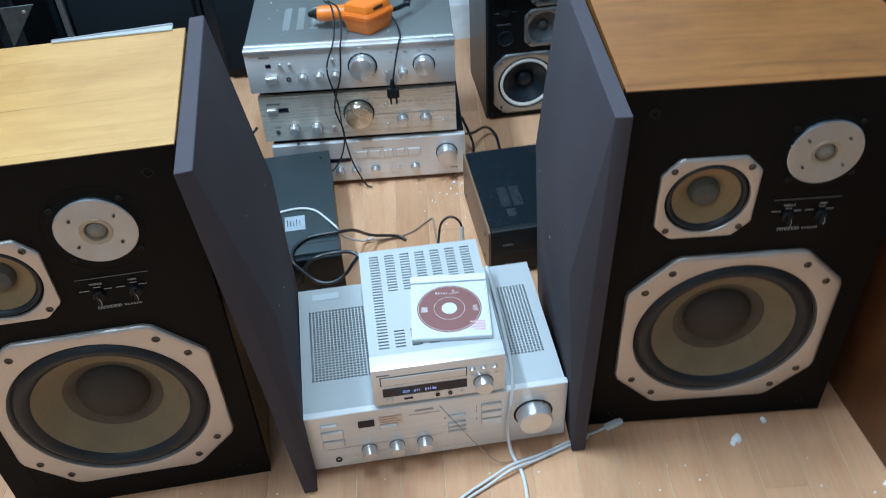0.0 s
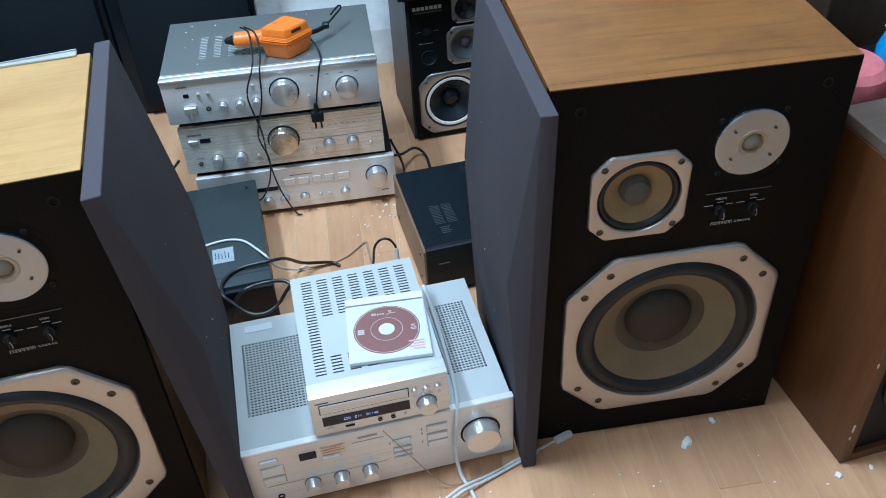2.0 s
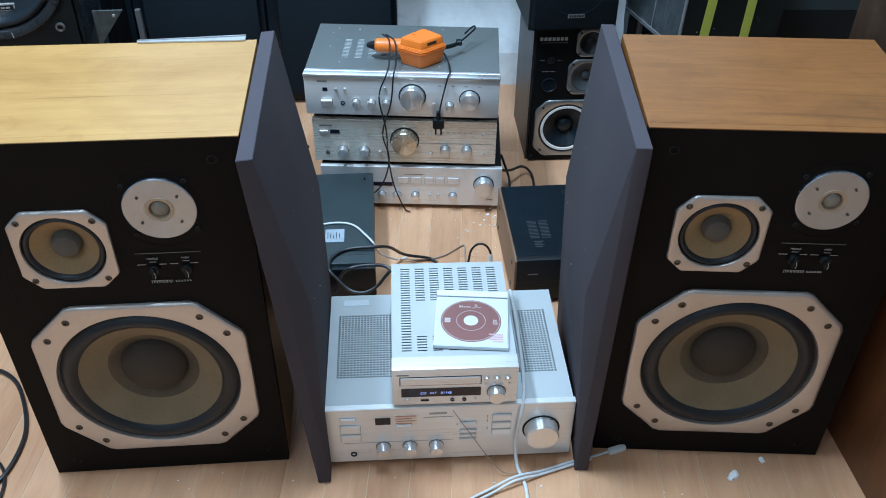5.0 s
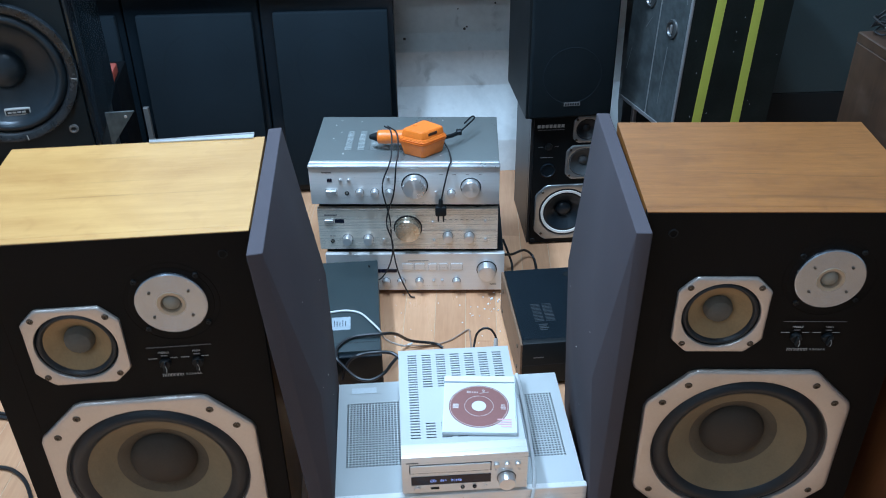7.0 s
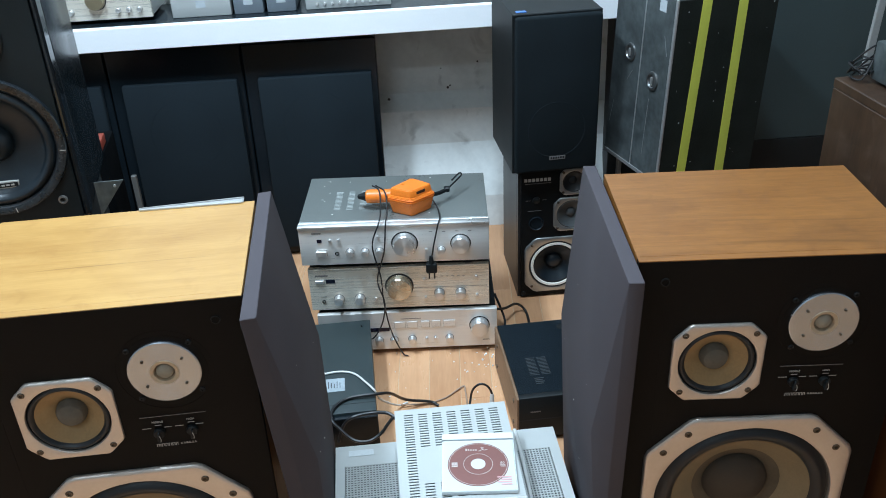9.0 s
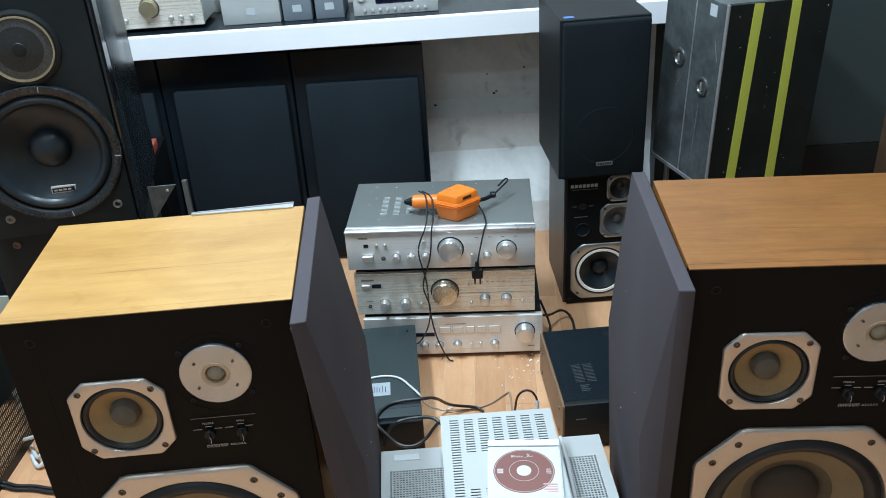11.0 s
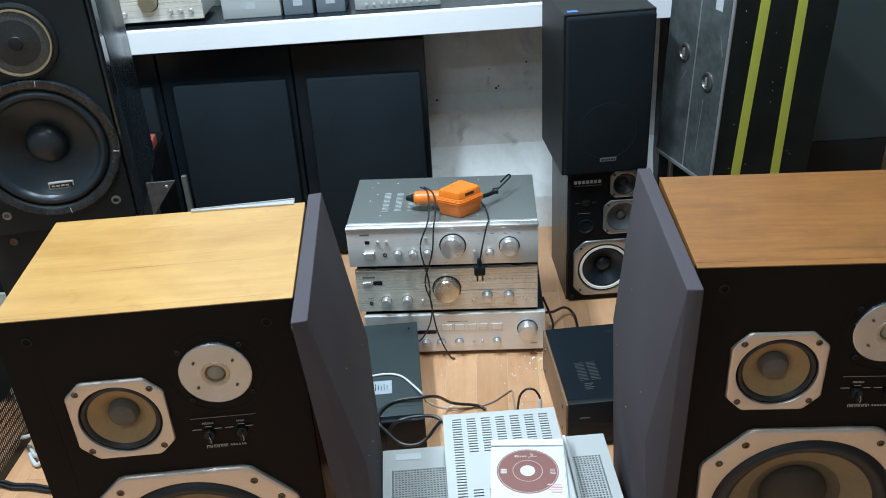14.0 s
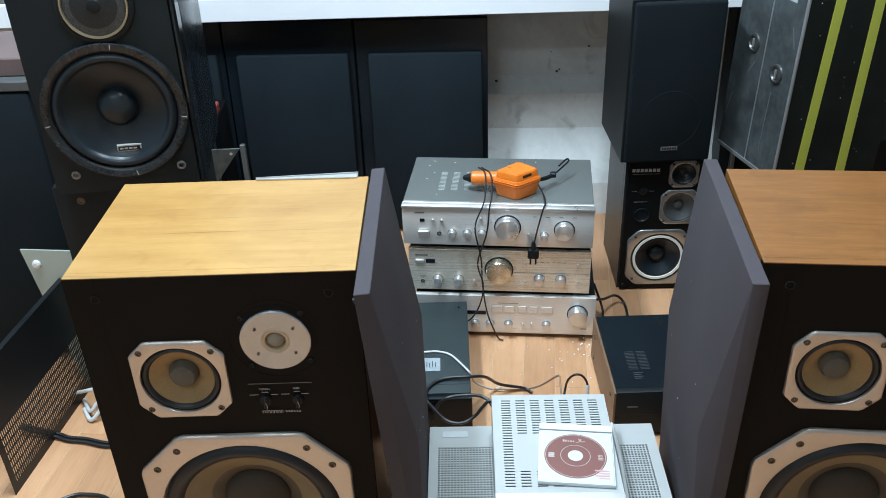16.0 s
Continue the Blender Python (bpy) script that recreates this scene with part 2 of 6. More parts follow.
SLATE = material("slate_grey_board", (0.021, 0.034, 0.035), 0.7, vary=0.2, scale=3)
PINK = material("pink_twine", (0.62, 0.16, 0.17), 0.8, vary=0.16, scale=40, bump=0.5)
BLUE = material("blue_liquid", (0.02, 0.25, 0.55), 0.2, vary=0.1)
SKY_FILM = material("blue_plastic_film", (0.05, 0.16, 0.45), 0.35, vary=0.4, scale=30)
MINT = material("pale_green_steel", (0.42, 0.50, 0.46), 0.45, 0.1, vary=0.06)
RED_PLASTIC = material("dull_red_plastic", (0.28, 0.05, 0.03), 0.5, vary=0.2)
WIRE_GREY = material("grey_mesh", (0.20, 0.195, 0.185), 0.5, 0.5)
BRASS = material("gold_ring", (0.42, 0.36, 0.24), 0.35, 0.8)
WINDOW_BLACK = material("display_window", (0.006, 0.008, 0.022), 0.12)
DIGITS = glow("display_digits", (0.40, 0.50, 1.0), 0.7)
KNOB_GOLD = material("spun_champagne_metal", (0.76, 0.69, 0.56), 0.26, 0.95, vary=0.02, scale=20)
for m in (SPUN, TWEETER_ALU, KNOB_GOLD):
    bsdf = m.node_tree.nodes["Principled BSDF"]
    bsdf.inputs["Anisotropic"].default_value = 0.85
    bsdf.inputs["Anisotropic Rotation"].default_value = 0.25
    tangent = m.node_tree.nodes.new("ShaderNodeTangent")
    tangent.direction_type, tangent.axis = "RADIAL", "Y"
    m.node_tree.links.new(tangent.outputs[0], bsdf.inputs["Tangent"])


# ---- mesh helpers ----
def part(name, bm, mat, parent=None, label="", smooth=True):
    """Links a bmesh as one mesh object, under a thing or a part where a parent is given."""
    me = bpy.data.meshes.new(name)
    bm.normal_update()
    bm.to_mesh(me)
    bm.free()
    if smooth:
        me.polygons.foreach_set("use_smooth", [True] * len(me.polygons))
        me.set_sharp_from_angle(angle=radians(32))
    me.materials.append(mat)
    ob = new(name, me)
    if parent is not None:
        ob.parent = parent
    if label:
        ob["label"] = label
    return ob


def same_mesh(name, ob, parent, m):
    """Another piece on the mesh of ob."""
    o = new(name, ob.data)
    o.parent = parent
    o.matrix_basis = m
    return o


def thing(name, m, label, category, group="", kind=""):
    e = new(name)
    e.empty_display_size = 0.05
    e.matrix_basis = m
    return tagged(e, label, category, group, kind)


def box(bm, x0, x1, y0, y1, z0, z1, bev=0.0, seg=2):
    r = bmesh.ops.create_cube(bm, size=1, matrix=Matrix.Translation(((x0 + x1) / 2, (y0 + y1) / 2, (z0 + z1) / 2))
                              @ Matrix.Diagonal((x1 - x0, y1 - y0, z1 - z0, 1)))
    if bev:
        edges = {e for v in r["verts"] for e in v.link_edges}
        bmesh.ops.bevel(bm, geom=list(edges), offset=bev, segments=seg, affect="EDGES", profile=0.5)
    return bm


def boxed(*args, **kw):
    return box(bmesh.new(), *args, **kw)


def lathe(bm, c, profile, axis="-y", seg=40):
    """Turns (radius, height) rows about an axis through c; heights point along the axis."""
    c = Vector(c)
    u, v, n = {"-y": ((1, 0, 0), (0, 0, 1), (0, -1, 0)), "z": ((1, 0, 0), (0, 1, 0), (0, 0, 1)),
               "-x": ((0, 1, 0), (0, 0, 1), (-1, 0, 0)), "x": ((0, 1, 0), (0, 0, 1), (1, 0, 0))}[axis]
    u, v, n = Vector(u), Vector(v), Vector(n)
    rings = []
    for r, h in profile:
        if r < 1e-6:
            rings.append([bm.verts.new(c + n * h)])
        else:
            rings.append([bm.verts.new(c + n * h + r * (u * math.cos(a) + v * math.sin(a)))
                          for a in (2 * math.pi * k / seg for k in range(seg))])
    for a, b in zip(rings, rings[1:]):
        for k in range(seg):
            l = (k + 1) % seg
            if len(a) == 1 and len(b) == 1:
                continue
            if len(a) == 1:
                bm.faces.new((a[0], b[l], b[k]))
            elif len(b) == 1:
                bm.faces.new((a[k], a[l], b[0]))
            else:
                bm.faces.new((a[k], a[l], b[l], b[k]))
    bmesh.ops.recalc_face_normals(bm, faces=bm.faces)
    return bm


def turned(c, profile, axis="-y", seg=40):
    return lathe(bmesh.new(), c, profile, axis, seg)


def knob_profile(r, h):
    return [(r, 0), (r, h * 0.14), (r * 0.97, h * 0.16), (r * 0.96, h * 0.86), (r * 0.9, h * 0.97), (r * 0.72, h), (0, h * 0.985)]


def tube(bm, pts, r, seg=8, sub=7):
    """A round cord along a smooth line through the points."""
    p = [Vector(q) for q in pts]
    p = [p[0] * 2 - p[1]] + p + [p[-1] * 2 - p[-2]]
    line = []
    for k in range(1, len(p) - 2):
        for s in range(sub):
            t = s / sub
            a, b, c, d = p[k - 1], p[k], p[k + 1], p[k + 2]
            line.append(0.5 * ((2 * b) + (c - a) * t + (2 * a - 5 * b + 4 * c - d) * t * t + (3 * b - a - 3 * c + d) * t ** 3))
    line.append(p[-2])
    rings = []
    for k, q in enumerate(line):
        way = (line[min(k + 1, len(line) - 1)] - line[max(k - 1, 0)]).normalized()
        side = way.cross(Vector((0, 0, 1)))
        side = side.normalized() if side.length > 0.05 else Vector((1, 0, 0))
        up = side.cross(way)
        rings.append([bm.verts.new(q + r * (side * math.cos(a) + up * math.sin(a))) for a in (2 * math.pi * j / seg for j in range(seg))])
    for a, b in zip(rings, rings[1:]):
        for k in range(seg):
            bm.faces.new((a[k], a[(k + 1) % seg], b[(k + 1) % seg], b[k]))
    bm.faces.new(rings[0])
    bm.faces.new(rings[-1][::-1])
    bmesh.ops.recalc_face_normals(bm, faces=bm.faces)
    return bm


def pierced(xs, ys, hole, z, thick):
    """A sheet in the xy plane from cut lines; hole(i, j) says which cells are open."""
    bm = bmesh.new()
    nx, ny = len(xs) - 1, len(ys) - 1
    top = [[bm.verts.new((x, y, z)) for y in ys] for x in xs]
    low = [[bm.verts.new((x, y, z - thick)) for y in ys] for x in xs]
    shut = [[not hole(i, j) for j in range(ny)] for i in range(nx)]
    for i in range(nx):
        for j in range(ny):
            if not shut[i][j]:
                continue
            bm.faces.new((top[i][j], top[i + 1][j], top[i + 1][j + 1], top[i][j + 1]))
            for a, b, k, l in (((i, j), (i, j + 1), i - 1, j), ((i + 1, j + 1), (i + 1, j), i + 1, j),
                               ((i + 1, j), (i, j), i, j - 1), ((i, j + 1), (i + 1, j + 1), i, j + 1)):
                if not (0 <= k < nx and 0 <= l < ny) or not shut[k][l]:
                    bm.faces.new((top[a[0]][a[1]], top[b[0]][b[1]], low[b[0]][b[1]], low[a[0]][a[1]]))
    bmesh.ops.delete(bm, geom=[v for v in bm.verts if not v.link_faces], context="VERTS")
    return bm


def cuts(start, end, spans):
    """Sorted cut lines from start to end with the two sides of every span, and a test for open cells."""
    lines = sorted({start, end, *[v for s in spans for v in s]})
    open_cells = [any(a - 1e-6 <= (p + q) / 2 <= b + 1e-6 for a, b in spans) for p, q in zip(lines, lines[1:])]
    return lines, open_cells


def holed_board(w, h, holes, y0, thick):
    """An upright board with round holes, front at y0."""
    bm = bmesh.new()

    def loop(pts):
        vs = [bm.verts.new((x, y0, z)) for x, z in pts]
        return [bm.edges.new((vs[k], vs[(k + 1) % len(vs)])) for k in range(len(vs))]

    edges = loop([(0, 0), (w, 0), (w, h), (0, h)])
    for x, z, r in holes:
        edges += loop([(x + r * math.cos(a), z + r * math.sin(a)) for a in (2 * math.pi * k / 40 for k in range(40))])
    bmesh.ops.triangle_fill(bm, use_beauty=True, use_dissolve=False, edges=edges)
    ext = bmesh.ops.extrude_face_region(bm, geom=bm.faces[:])
    for g in ext["geom"]:
        if isinstance(g, bmesh.types.BMVert):
            g.co.y += thick
    bmesh.ops.recalc_face_normals(bm, faces=bm.faces)
    return bm


def cut_square(h, c, ang):
    a, b = abs(math.cos(ang)), abs(math.sin(ang))
    return min(h / max(a, 1e-6), h / max(b, 1e-6), c / (a + b))


def driver_frame(cx, cz, h, c, r_in, d, seg=96):
    """A pressed frame with cut corners round a driver: flat ring, rolled edges."""
    bm = bmesh.new()
    rows = []
    for k in range(seg):
        a = 2 * math.pi * (k + 0.5) / seg
        ro = cut_square(h, c, a)
        rows.append([(ro, 0.0), (ro, d * 0.35), (ro - d * 0.14, d * 0.68), (ro - d * 0.5, d * 0.93), (ro - d, d), (r_in + d * 0.55, d), (r_in + d * 0.18, d * 0.85), (r_in, d * 0.45), (r_in, -0.004)])
    rings = [[bm.verts.new((cx + r * math.cos(a), -y, cz + r * math.sin(a))) for r, y in row]
             for row, a in zip(rows, (2 * math.pi * (k + 0.5) / seg for k in range(seg)))]
    for k in range(seg):
        p, q = rings[k], rings[(k + 1) % seg]
        for j in range(8):
            bm.faces.new((p[j], q[j], q[j + 1], p[j + 1]))
    bmesh.ops.recalc_face_normals(bm, faces=bm.faces)
    return bm


def lettering(text, size, mat, parent, m, name="lettering", depth=0.0003, align="LEFT"):
    cu = bpy.data.curves.new("letters", "FONT")
    cu.body, cu.size, cu.extrude, cu.align_x = text, size, depth, align
    tmp = bpy.data.objects.new("letters", cu)
    scene.collection.objects.link(tmp)
    me = bpy.data.meshes.new_from_object(tmp.evaluated_get(bpy.context.evaluated_depsgraph_get()))
    bpy.data.objects.remove(tmp)
    bpy.data.curves.remove(cu)
    me.materials.clear()
    me.materials.append(mat)
    ob = new(name, me)
    ob.parent = parent
    ob.matrix_basis = m
    return ob


FRONT = lambda x, y, z: pose(x, y, z, 90)   # text that faces -y


def print_bars(rows, parent, mat=WHITE_INK, name="print", y=-0.0006):
    """Short strokes of print on a front: x, z, width, height."""
    for x, z, w, h in rows:
        part(name, boxed(x, x + w, y, y + 0.0004, z - h / 2, z + h / 2), mat, parent, smooth=False)


def roll_profile(r0, r1, peak, base, n=8):
    return [(r0 + (r1 - r0) * k / n, base + peak * math.sin(math.pi * k / n)) for k in range(n + 1)]


# ---- the room ----
X0, X1, Y0, Y1, HIGH = -2.0, 2.4, -2.9, 0.95, 2.66
floor = thing("floor", pose(0, 0, 0), "pale brown wooden laminate floor with crumbs of debris", "floor", kind="structure")
part("underfloor", boxed(X0, X1, Y0, Y1, -0.05, -0.0010), JOINT, floor, smooth=False)
wall = part("wall_back", bmesh.new(), PLASTER)
tagged(wall, "grey stained plaster wall with two slopes shaped in for pale light bands", "wall", kind="structure")
bm = bmesh.new()
# the slopes are added to the wall's shape to make its pale light bands
side = [(0.690, 0.0), (0.700, 0.10), (0.760, 0.256), (0.760, 0.364), (0.80, 0.408), (0.80, HIGH), (0.92, HIGH), (0.92, 0.0)]
SKEW = math.tan(radians(3.4))   # the back wall stands a little askew to the stack
ends = [[bm.verts.new((x, y + (x - 0.3) * SKEW, z)) for y, z in side] for x in (X0 - 0.1, X1 + 0.1)]
for k in range(len(side)):
    bm.faces.new((ends[0][k], ends[0][(k + 1) % len(side)], ends[1][(k + 1) % len(side)], ends[1][k]))
bm.faces.new(ends[0])
bm.faces.new(ends[1][::-1])
bmesh.ops.recalc_face_normals(bm, faces=bm.faces)
bm.to_mesh(wall.data)
bm.free()
NAIL = material("rusty_nail_hole", (0.05, 0.042, 0.036), 0.7)
for x, z, r in ((0.168, 0.395, 0.0045), (0.345, 0.418, 0.004), (0.326, 0.478, 0.0022), (0.435, 0.493, 0.003), (0.352, 0.424, 0.003)):
    y = 0.80 + (x - 0.3) * SKEW - (0.0 if z > 0.410 else (0.410 - z) * 0.86)
    nail = part("nail", bmesh.new(), NAIL, wall)
    nb = bmesh.new()
    lathe(nb, (x, y - 0.0002, z), [(r, 0), (r * 0.8, 0.0012), (0, 0.0016)], "-y", 12)
    nb.to_mesh(nail.data)
    nb.free()
# unseen walls that close the room, greyed to darken reflections and bounce
for name, args in (("wall_left", (X0 - 0.1, X0, Y0, 0.575)), ("wall_right", (X1, X1 + 0.1, Y0, 0.885)), ("wall_behind", (X0 - 0.1, X1 + 0.1, Y0 - 0.1, Y0))):
    tagged(part(name, boxed(*args, 0, HIGH), UNSEEN_WALL, smooth=False), "plain unseen wall closing the room, grey to darken reflections", "wall", kind="structure")
tagged(part("ceiling", boxed(X0 - 0.1, X1 + 0.1, Y0 - 0.1, Y1 + 0.12, HIGH, HIGH + 0.1), CEILING, smooth=False),
       "plain white painted ceiling over the shop", "ceiling", kind="structure")


# ---- the pair of big loudspeakers ----
SW, SH, SD = 0.4008, 0.670, 0.292


def screws(parent, places, r=0.0055, y=-0.006, name="screw", mat=None):
    first = None
    for x, z in places:
        if first is None:
            first = part(name, turned((0, 0, 0), [(r, -0.001), (r, 0.0012), (r * 0.8, 0.0022), (r * 0.42, 0.0022), (r * 0.38, 0.0008), (0, 0.0008)], seg=14), mat or SCREW, parent)
            first.matrix_basis = pose(x, y, z)
        else:
            same_mesh(name, first, parent, pose(x, y, z))


def big_loudspeaker(m, veneer, label, dx=0.0):
    t = thing("loudspeaker", m, label, "loudspeaker", "pair of big loudspeakers")
    th = 0.022
    for name, a in (("top_panel", (0, SW, 0.0142, SD, SH - th, SH)), ("top_edge", (0, SW, 0.0006, 0.0141, SH - 0.0018, SH)), ("bottom_panel", (0, SW, 0.014, SD, 0, th)),
                    ("side_panel", (0, th, 0.014, SD, th, SH - th)), ("side_panel", (SW - th, SW, 0.014, SD, th, SH - th)),
                    ("back_panel", (th, SW - th, SD - th, SD, th, SH - th))):
        part(name, boxed(*a, bev=0.0004, seg=1), veneer, t, smooth=False)
    wx, wz, mx, mz, tx, tz = 0.1993 + dx, 0.2226, 0.1300 + dx, 0.4928, 0.2763 + dx, 0.5594
    part("baffle", holed_board(SW, SH - 0.002, [(wx, wz, 0.143), (mx, mz, 0.0578), (tx, tz, 0.03)], 0.0, 0.0138), BAFFLE, t, smooth=False)
    # woofer
    wf = part("woofer_frame", driver_frame(wx, wz, 0.164, 0.259, 0.142, 0.007), FRAME_SILVER, t, "silver cut-corner woofer frame")
    p, q = 0.0995, 0.1356
    screws(wf, [(wx + a, wz + b) for a, b in ((-p, q), (p, q), (q, p), (q, -p), (p, -q), (-p, -q), (-q, -p), (-q, p))], 0.006, -0.0062)
    part("surround", turned((wx, 0, wz), [(0.1425, -0.008), (0.142, 0.000)] + roll_profile(0.1395, 0.1125, 0.0085, -0.001, 12) + [(0.1105, -0.004)], seg=72), RUBBER, t, "dark rubber surround")
    part("cone", turned((wx, 0, wz), [(0.1125, -0.001), (0.1095, -0.0035), (0.100, -0.0085), (0.086, -0.0175), (0.0725, -0.0265)], seg=72), CONE, t, "aged beige paper cone")
    # brown staining, with the shade of the recess put into the same colour
    part("cone_neck", turned((wx, 0, wz), [(0.0727, -0.0263), (0.0705, -0.0270), (0.062, -0.0320), (0.0510, -0.0375)], seg=64), CONE_DARK, t, "brown inner ring of the cone, darkened for its recess")
    part("dust_cap", turned((wx, 0, wz), [(0.0535, -0.036), (0.0528, -0.0305), (0.0485, -0.0235), (0.039, -0.0160), (0.025, -0.0105), (0.011, -0.0080), (0, -0.0075)], seg=48), CAP, t, "brown dust cap")
    # midrange
    mf = part("midrange_frame", driver_frame(mx, mz, 0.0690, 0.1135, 0.0578, 0.005), FRAME_SILVER, t, "silver cut-corner midrange frame")
    a = 0.0516
    screws(mf, [(mx - a, mz + a), (mx + a, mz + a), (mx + a, mz - a), (mx - a, mz - a)], 0.005, -0.0042)
    part("surround", turned((mx, 0, mz), [(0.0578, -0.006), (0.0575, 0.001)] + roll_profile(0.0568, 0.0485, 0.0036, -0.0005, 8) + [(0.0470, -0.003)], seg=48), RUBBER, t, "dark surround")
    part("cone", turned((mx, 0, mz), [(0.0487, -0.0012), (0.0465, -0.0030), (0.037, -0.0085), (0.027, -0.0155), (0.0185, -0.0210)], seg=48), CONE_TAN, t, "tan paper cone")
    part("dust_cap", turned((mx, 0, mz), [(0.0218, -0.0190), (0.0214, -0.0120), (0.0176, -0.0052), (0.0095, -0.0014), (0, -0.0004)], seg=32), CAP_GREY, t, "grey dust cap")
    # tweeter
    part("tweeter_ring", turned((tx, 0, tz), [(0.0595, -0.001), (0.0592, 0.0003), (0.058, 0.0005), (0.0505, 0.0005), (0.0501, -0.001)], seg=48), BAFFLE, t, "black mounting ring")
    part("recess_line", turned((tx, 0, tz), [(0.0672, -0.0005), (0.0670, 0.0004), (0.0662, 0.0004), (0.0660, -0.0005)], seg=56), BAFFLE, t)
    tp = part("tweeter_plate", turned((tx, 0, tz), [(0.0505, 0), (0.0505, 0.0042), (0.0490, 0.0052), (0.0165, 0.0048), (0.0155, 0.003)], seg=56), TWEETER_ALU, t, "round spun aluminium tweeter plate")
    screws(tp, [(tx + a, tz + b) for a in (-0.027, 0.027) for b in (-0.021, 0.021)], 0.0021, -0.0048)
    part("dome_collar", turned((tx, 0, tz), [(0.0205, 0.0046), (0.0198, 0.0060), (0.0150, 0.0050), (0.0135, 0.001), (0.0130, -0.003)], seg=32), COLLAR, t, "tan collar")
    part("dome", turned((tx, 0, tz), [(0.0136, -0.003), (0.0126, 0.0012), (0.0095, 0.0044), (0.005, 0.0062), (0, 0.0068)], seg=28), DOME, t, "grey-brown silk dome")
    screws(t, [(tx + 0.0595 * math.cos(radians(b)), tz + 0.0595 * math.sin(radians(b))) for b in (48, 140, 228, 320)], 0.0042, -0.0006, mat=BLACK)
    # level controls
    lc, lz = tx - 0.004, 0.481
    print_bars([(lc - 0.047, lz, 0.094, 0.0011)], t, GREY_INK_SHADE, "panel_line", -0.0018)
    print_bars([(lc - 0.047, lz - 0.0205, 0.013, 0.0010), (lc - 0.0155, lz - 0.0205, 0.0105, 0.0010), (lc, lz - 0.0205, 0.012, 0.0010), (lc + 0.029, lz - 0.0205, 0.0115, 0.0010)], t, WHITE_INK, "scale_line", -0.0018)
    for kx in (lc - 0.0235, lc + 0.0235):
        k = part("level_knob", turned((kx, 0, lz - 0.029), [(0.0085, 0.001), (0.0080, 0.0065), (0.0070, 0.0078), (0, 0.0078)], seg=24), BLACK, t)
        grip = part("grip", boxed(-0.0016, 0.0016, -0.0135, -0.0076, -0.0085, 0.0075, 0.0009, 1), BLACK, k)
        grip.matrix_basis = Matrix.Translation((kx, 0, lz - 0.0300)) @ Matrix.Rotation(radians(8), 4, "Y")
        point = part("pointer", tube(bmesh.new(), [(0.0018, -0.0138, -0.0080), (0.0030, -0.0138, -0.0030), (0.0014, -0.0138, 0.0035)], 0.0005), WHITE_INK, k)
        point.matrix_basis = Matrix.Translation((kx, 0, lz - 0.0300))
        print_bars([(kx - 0.0048, lz - 0.0160, 0.0096, 0.0010)], t, WHITE_INK, "print", -0.0018)
    lettering("MIDDLE", 0.0046, WHITE_INK, t, FRONT(lc - 0.0235, -0.0018, lz - 0.0115), align="CENTER")
    lettering("HIGH", 0.0046, WHITE_INK, t, FRONT(lc + 0.0235, -0.0018, lz - 0.0115), align="CENTER")
    mark = lc - 0.032
    for w, h in ((0.0040, 0.0052), (0.0014, 0.0052), (0.0042, 0.0052), (0.0036, 0.0052), (0.0046, 0.0052), (0.0040, 0.0052), (0.0034, 0.0052)):
        print_bars([(mark, lz - 0.0535, w * 0.25, h), (mark, lz - 0.0535 + h * 0.44, w, 0.0007), (mark + w * 0.78, lz - 0.0535, w * 0.22, h * 0.8)], t, WHITE_INK, "maker_mark", -0.0018)
        mark += w + 0.0009
    print_bars([(mark + 0.0030 + 0.0040 * k, lz - 0.0542, 0.0030, 0.0009) for k in range(6)] + [(mark + 0.0030 + 0.0040 * k, lz - 0.0522, 0.0022, 0.0008) for k in range(6)], t, WHITE_INK, "maker_mark", -0.0018)
    # sockets for the grille pegs
    for sx, sz in ((0.0395, 0.6351), (SW - 0.0395, 0.6351), (0.0395, 0.03), (SW - 0.0395, 0.03)):
        part("peg_socket", turned((sx, 0, sz), [(0.0070, 0), (0.0068, 0.0010), (0.0052, 0.0012), (0.0045, -0.006), (0, -0.006)], seg=20), BLACK, t)
    part("side_groove", boxed(0.0415, 0.0423, -0.0003, 0.0, 0.0, SH), BAFFLE, t, smooth=False)
    return t


LA, RA = math.degrees(0.1172), 0.24
big_loudspeaker(pose(-0.3386, -0.7806, 0, 0, 0, LA), HONEY, "three-way loudspeaker with honey wood veneer, black front and silver-framed drivers", 0.0028)
big_loudspeaker(pose(0.6058, -0.6831, 0, 0, 0, RA), WALNUT, "three-way loudspeaker with walnut veneer, black front and silver-framed drivers", -0.0025)


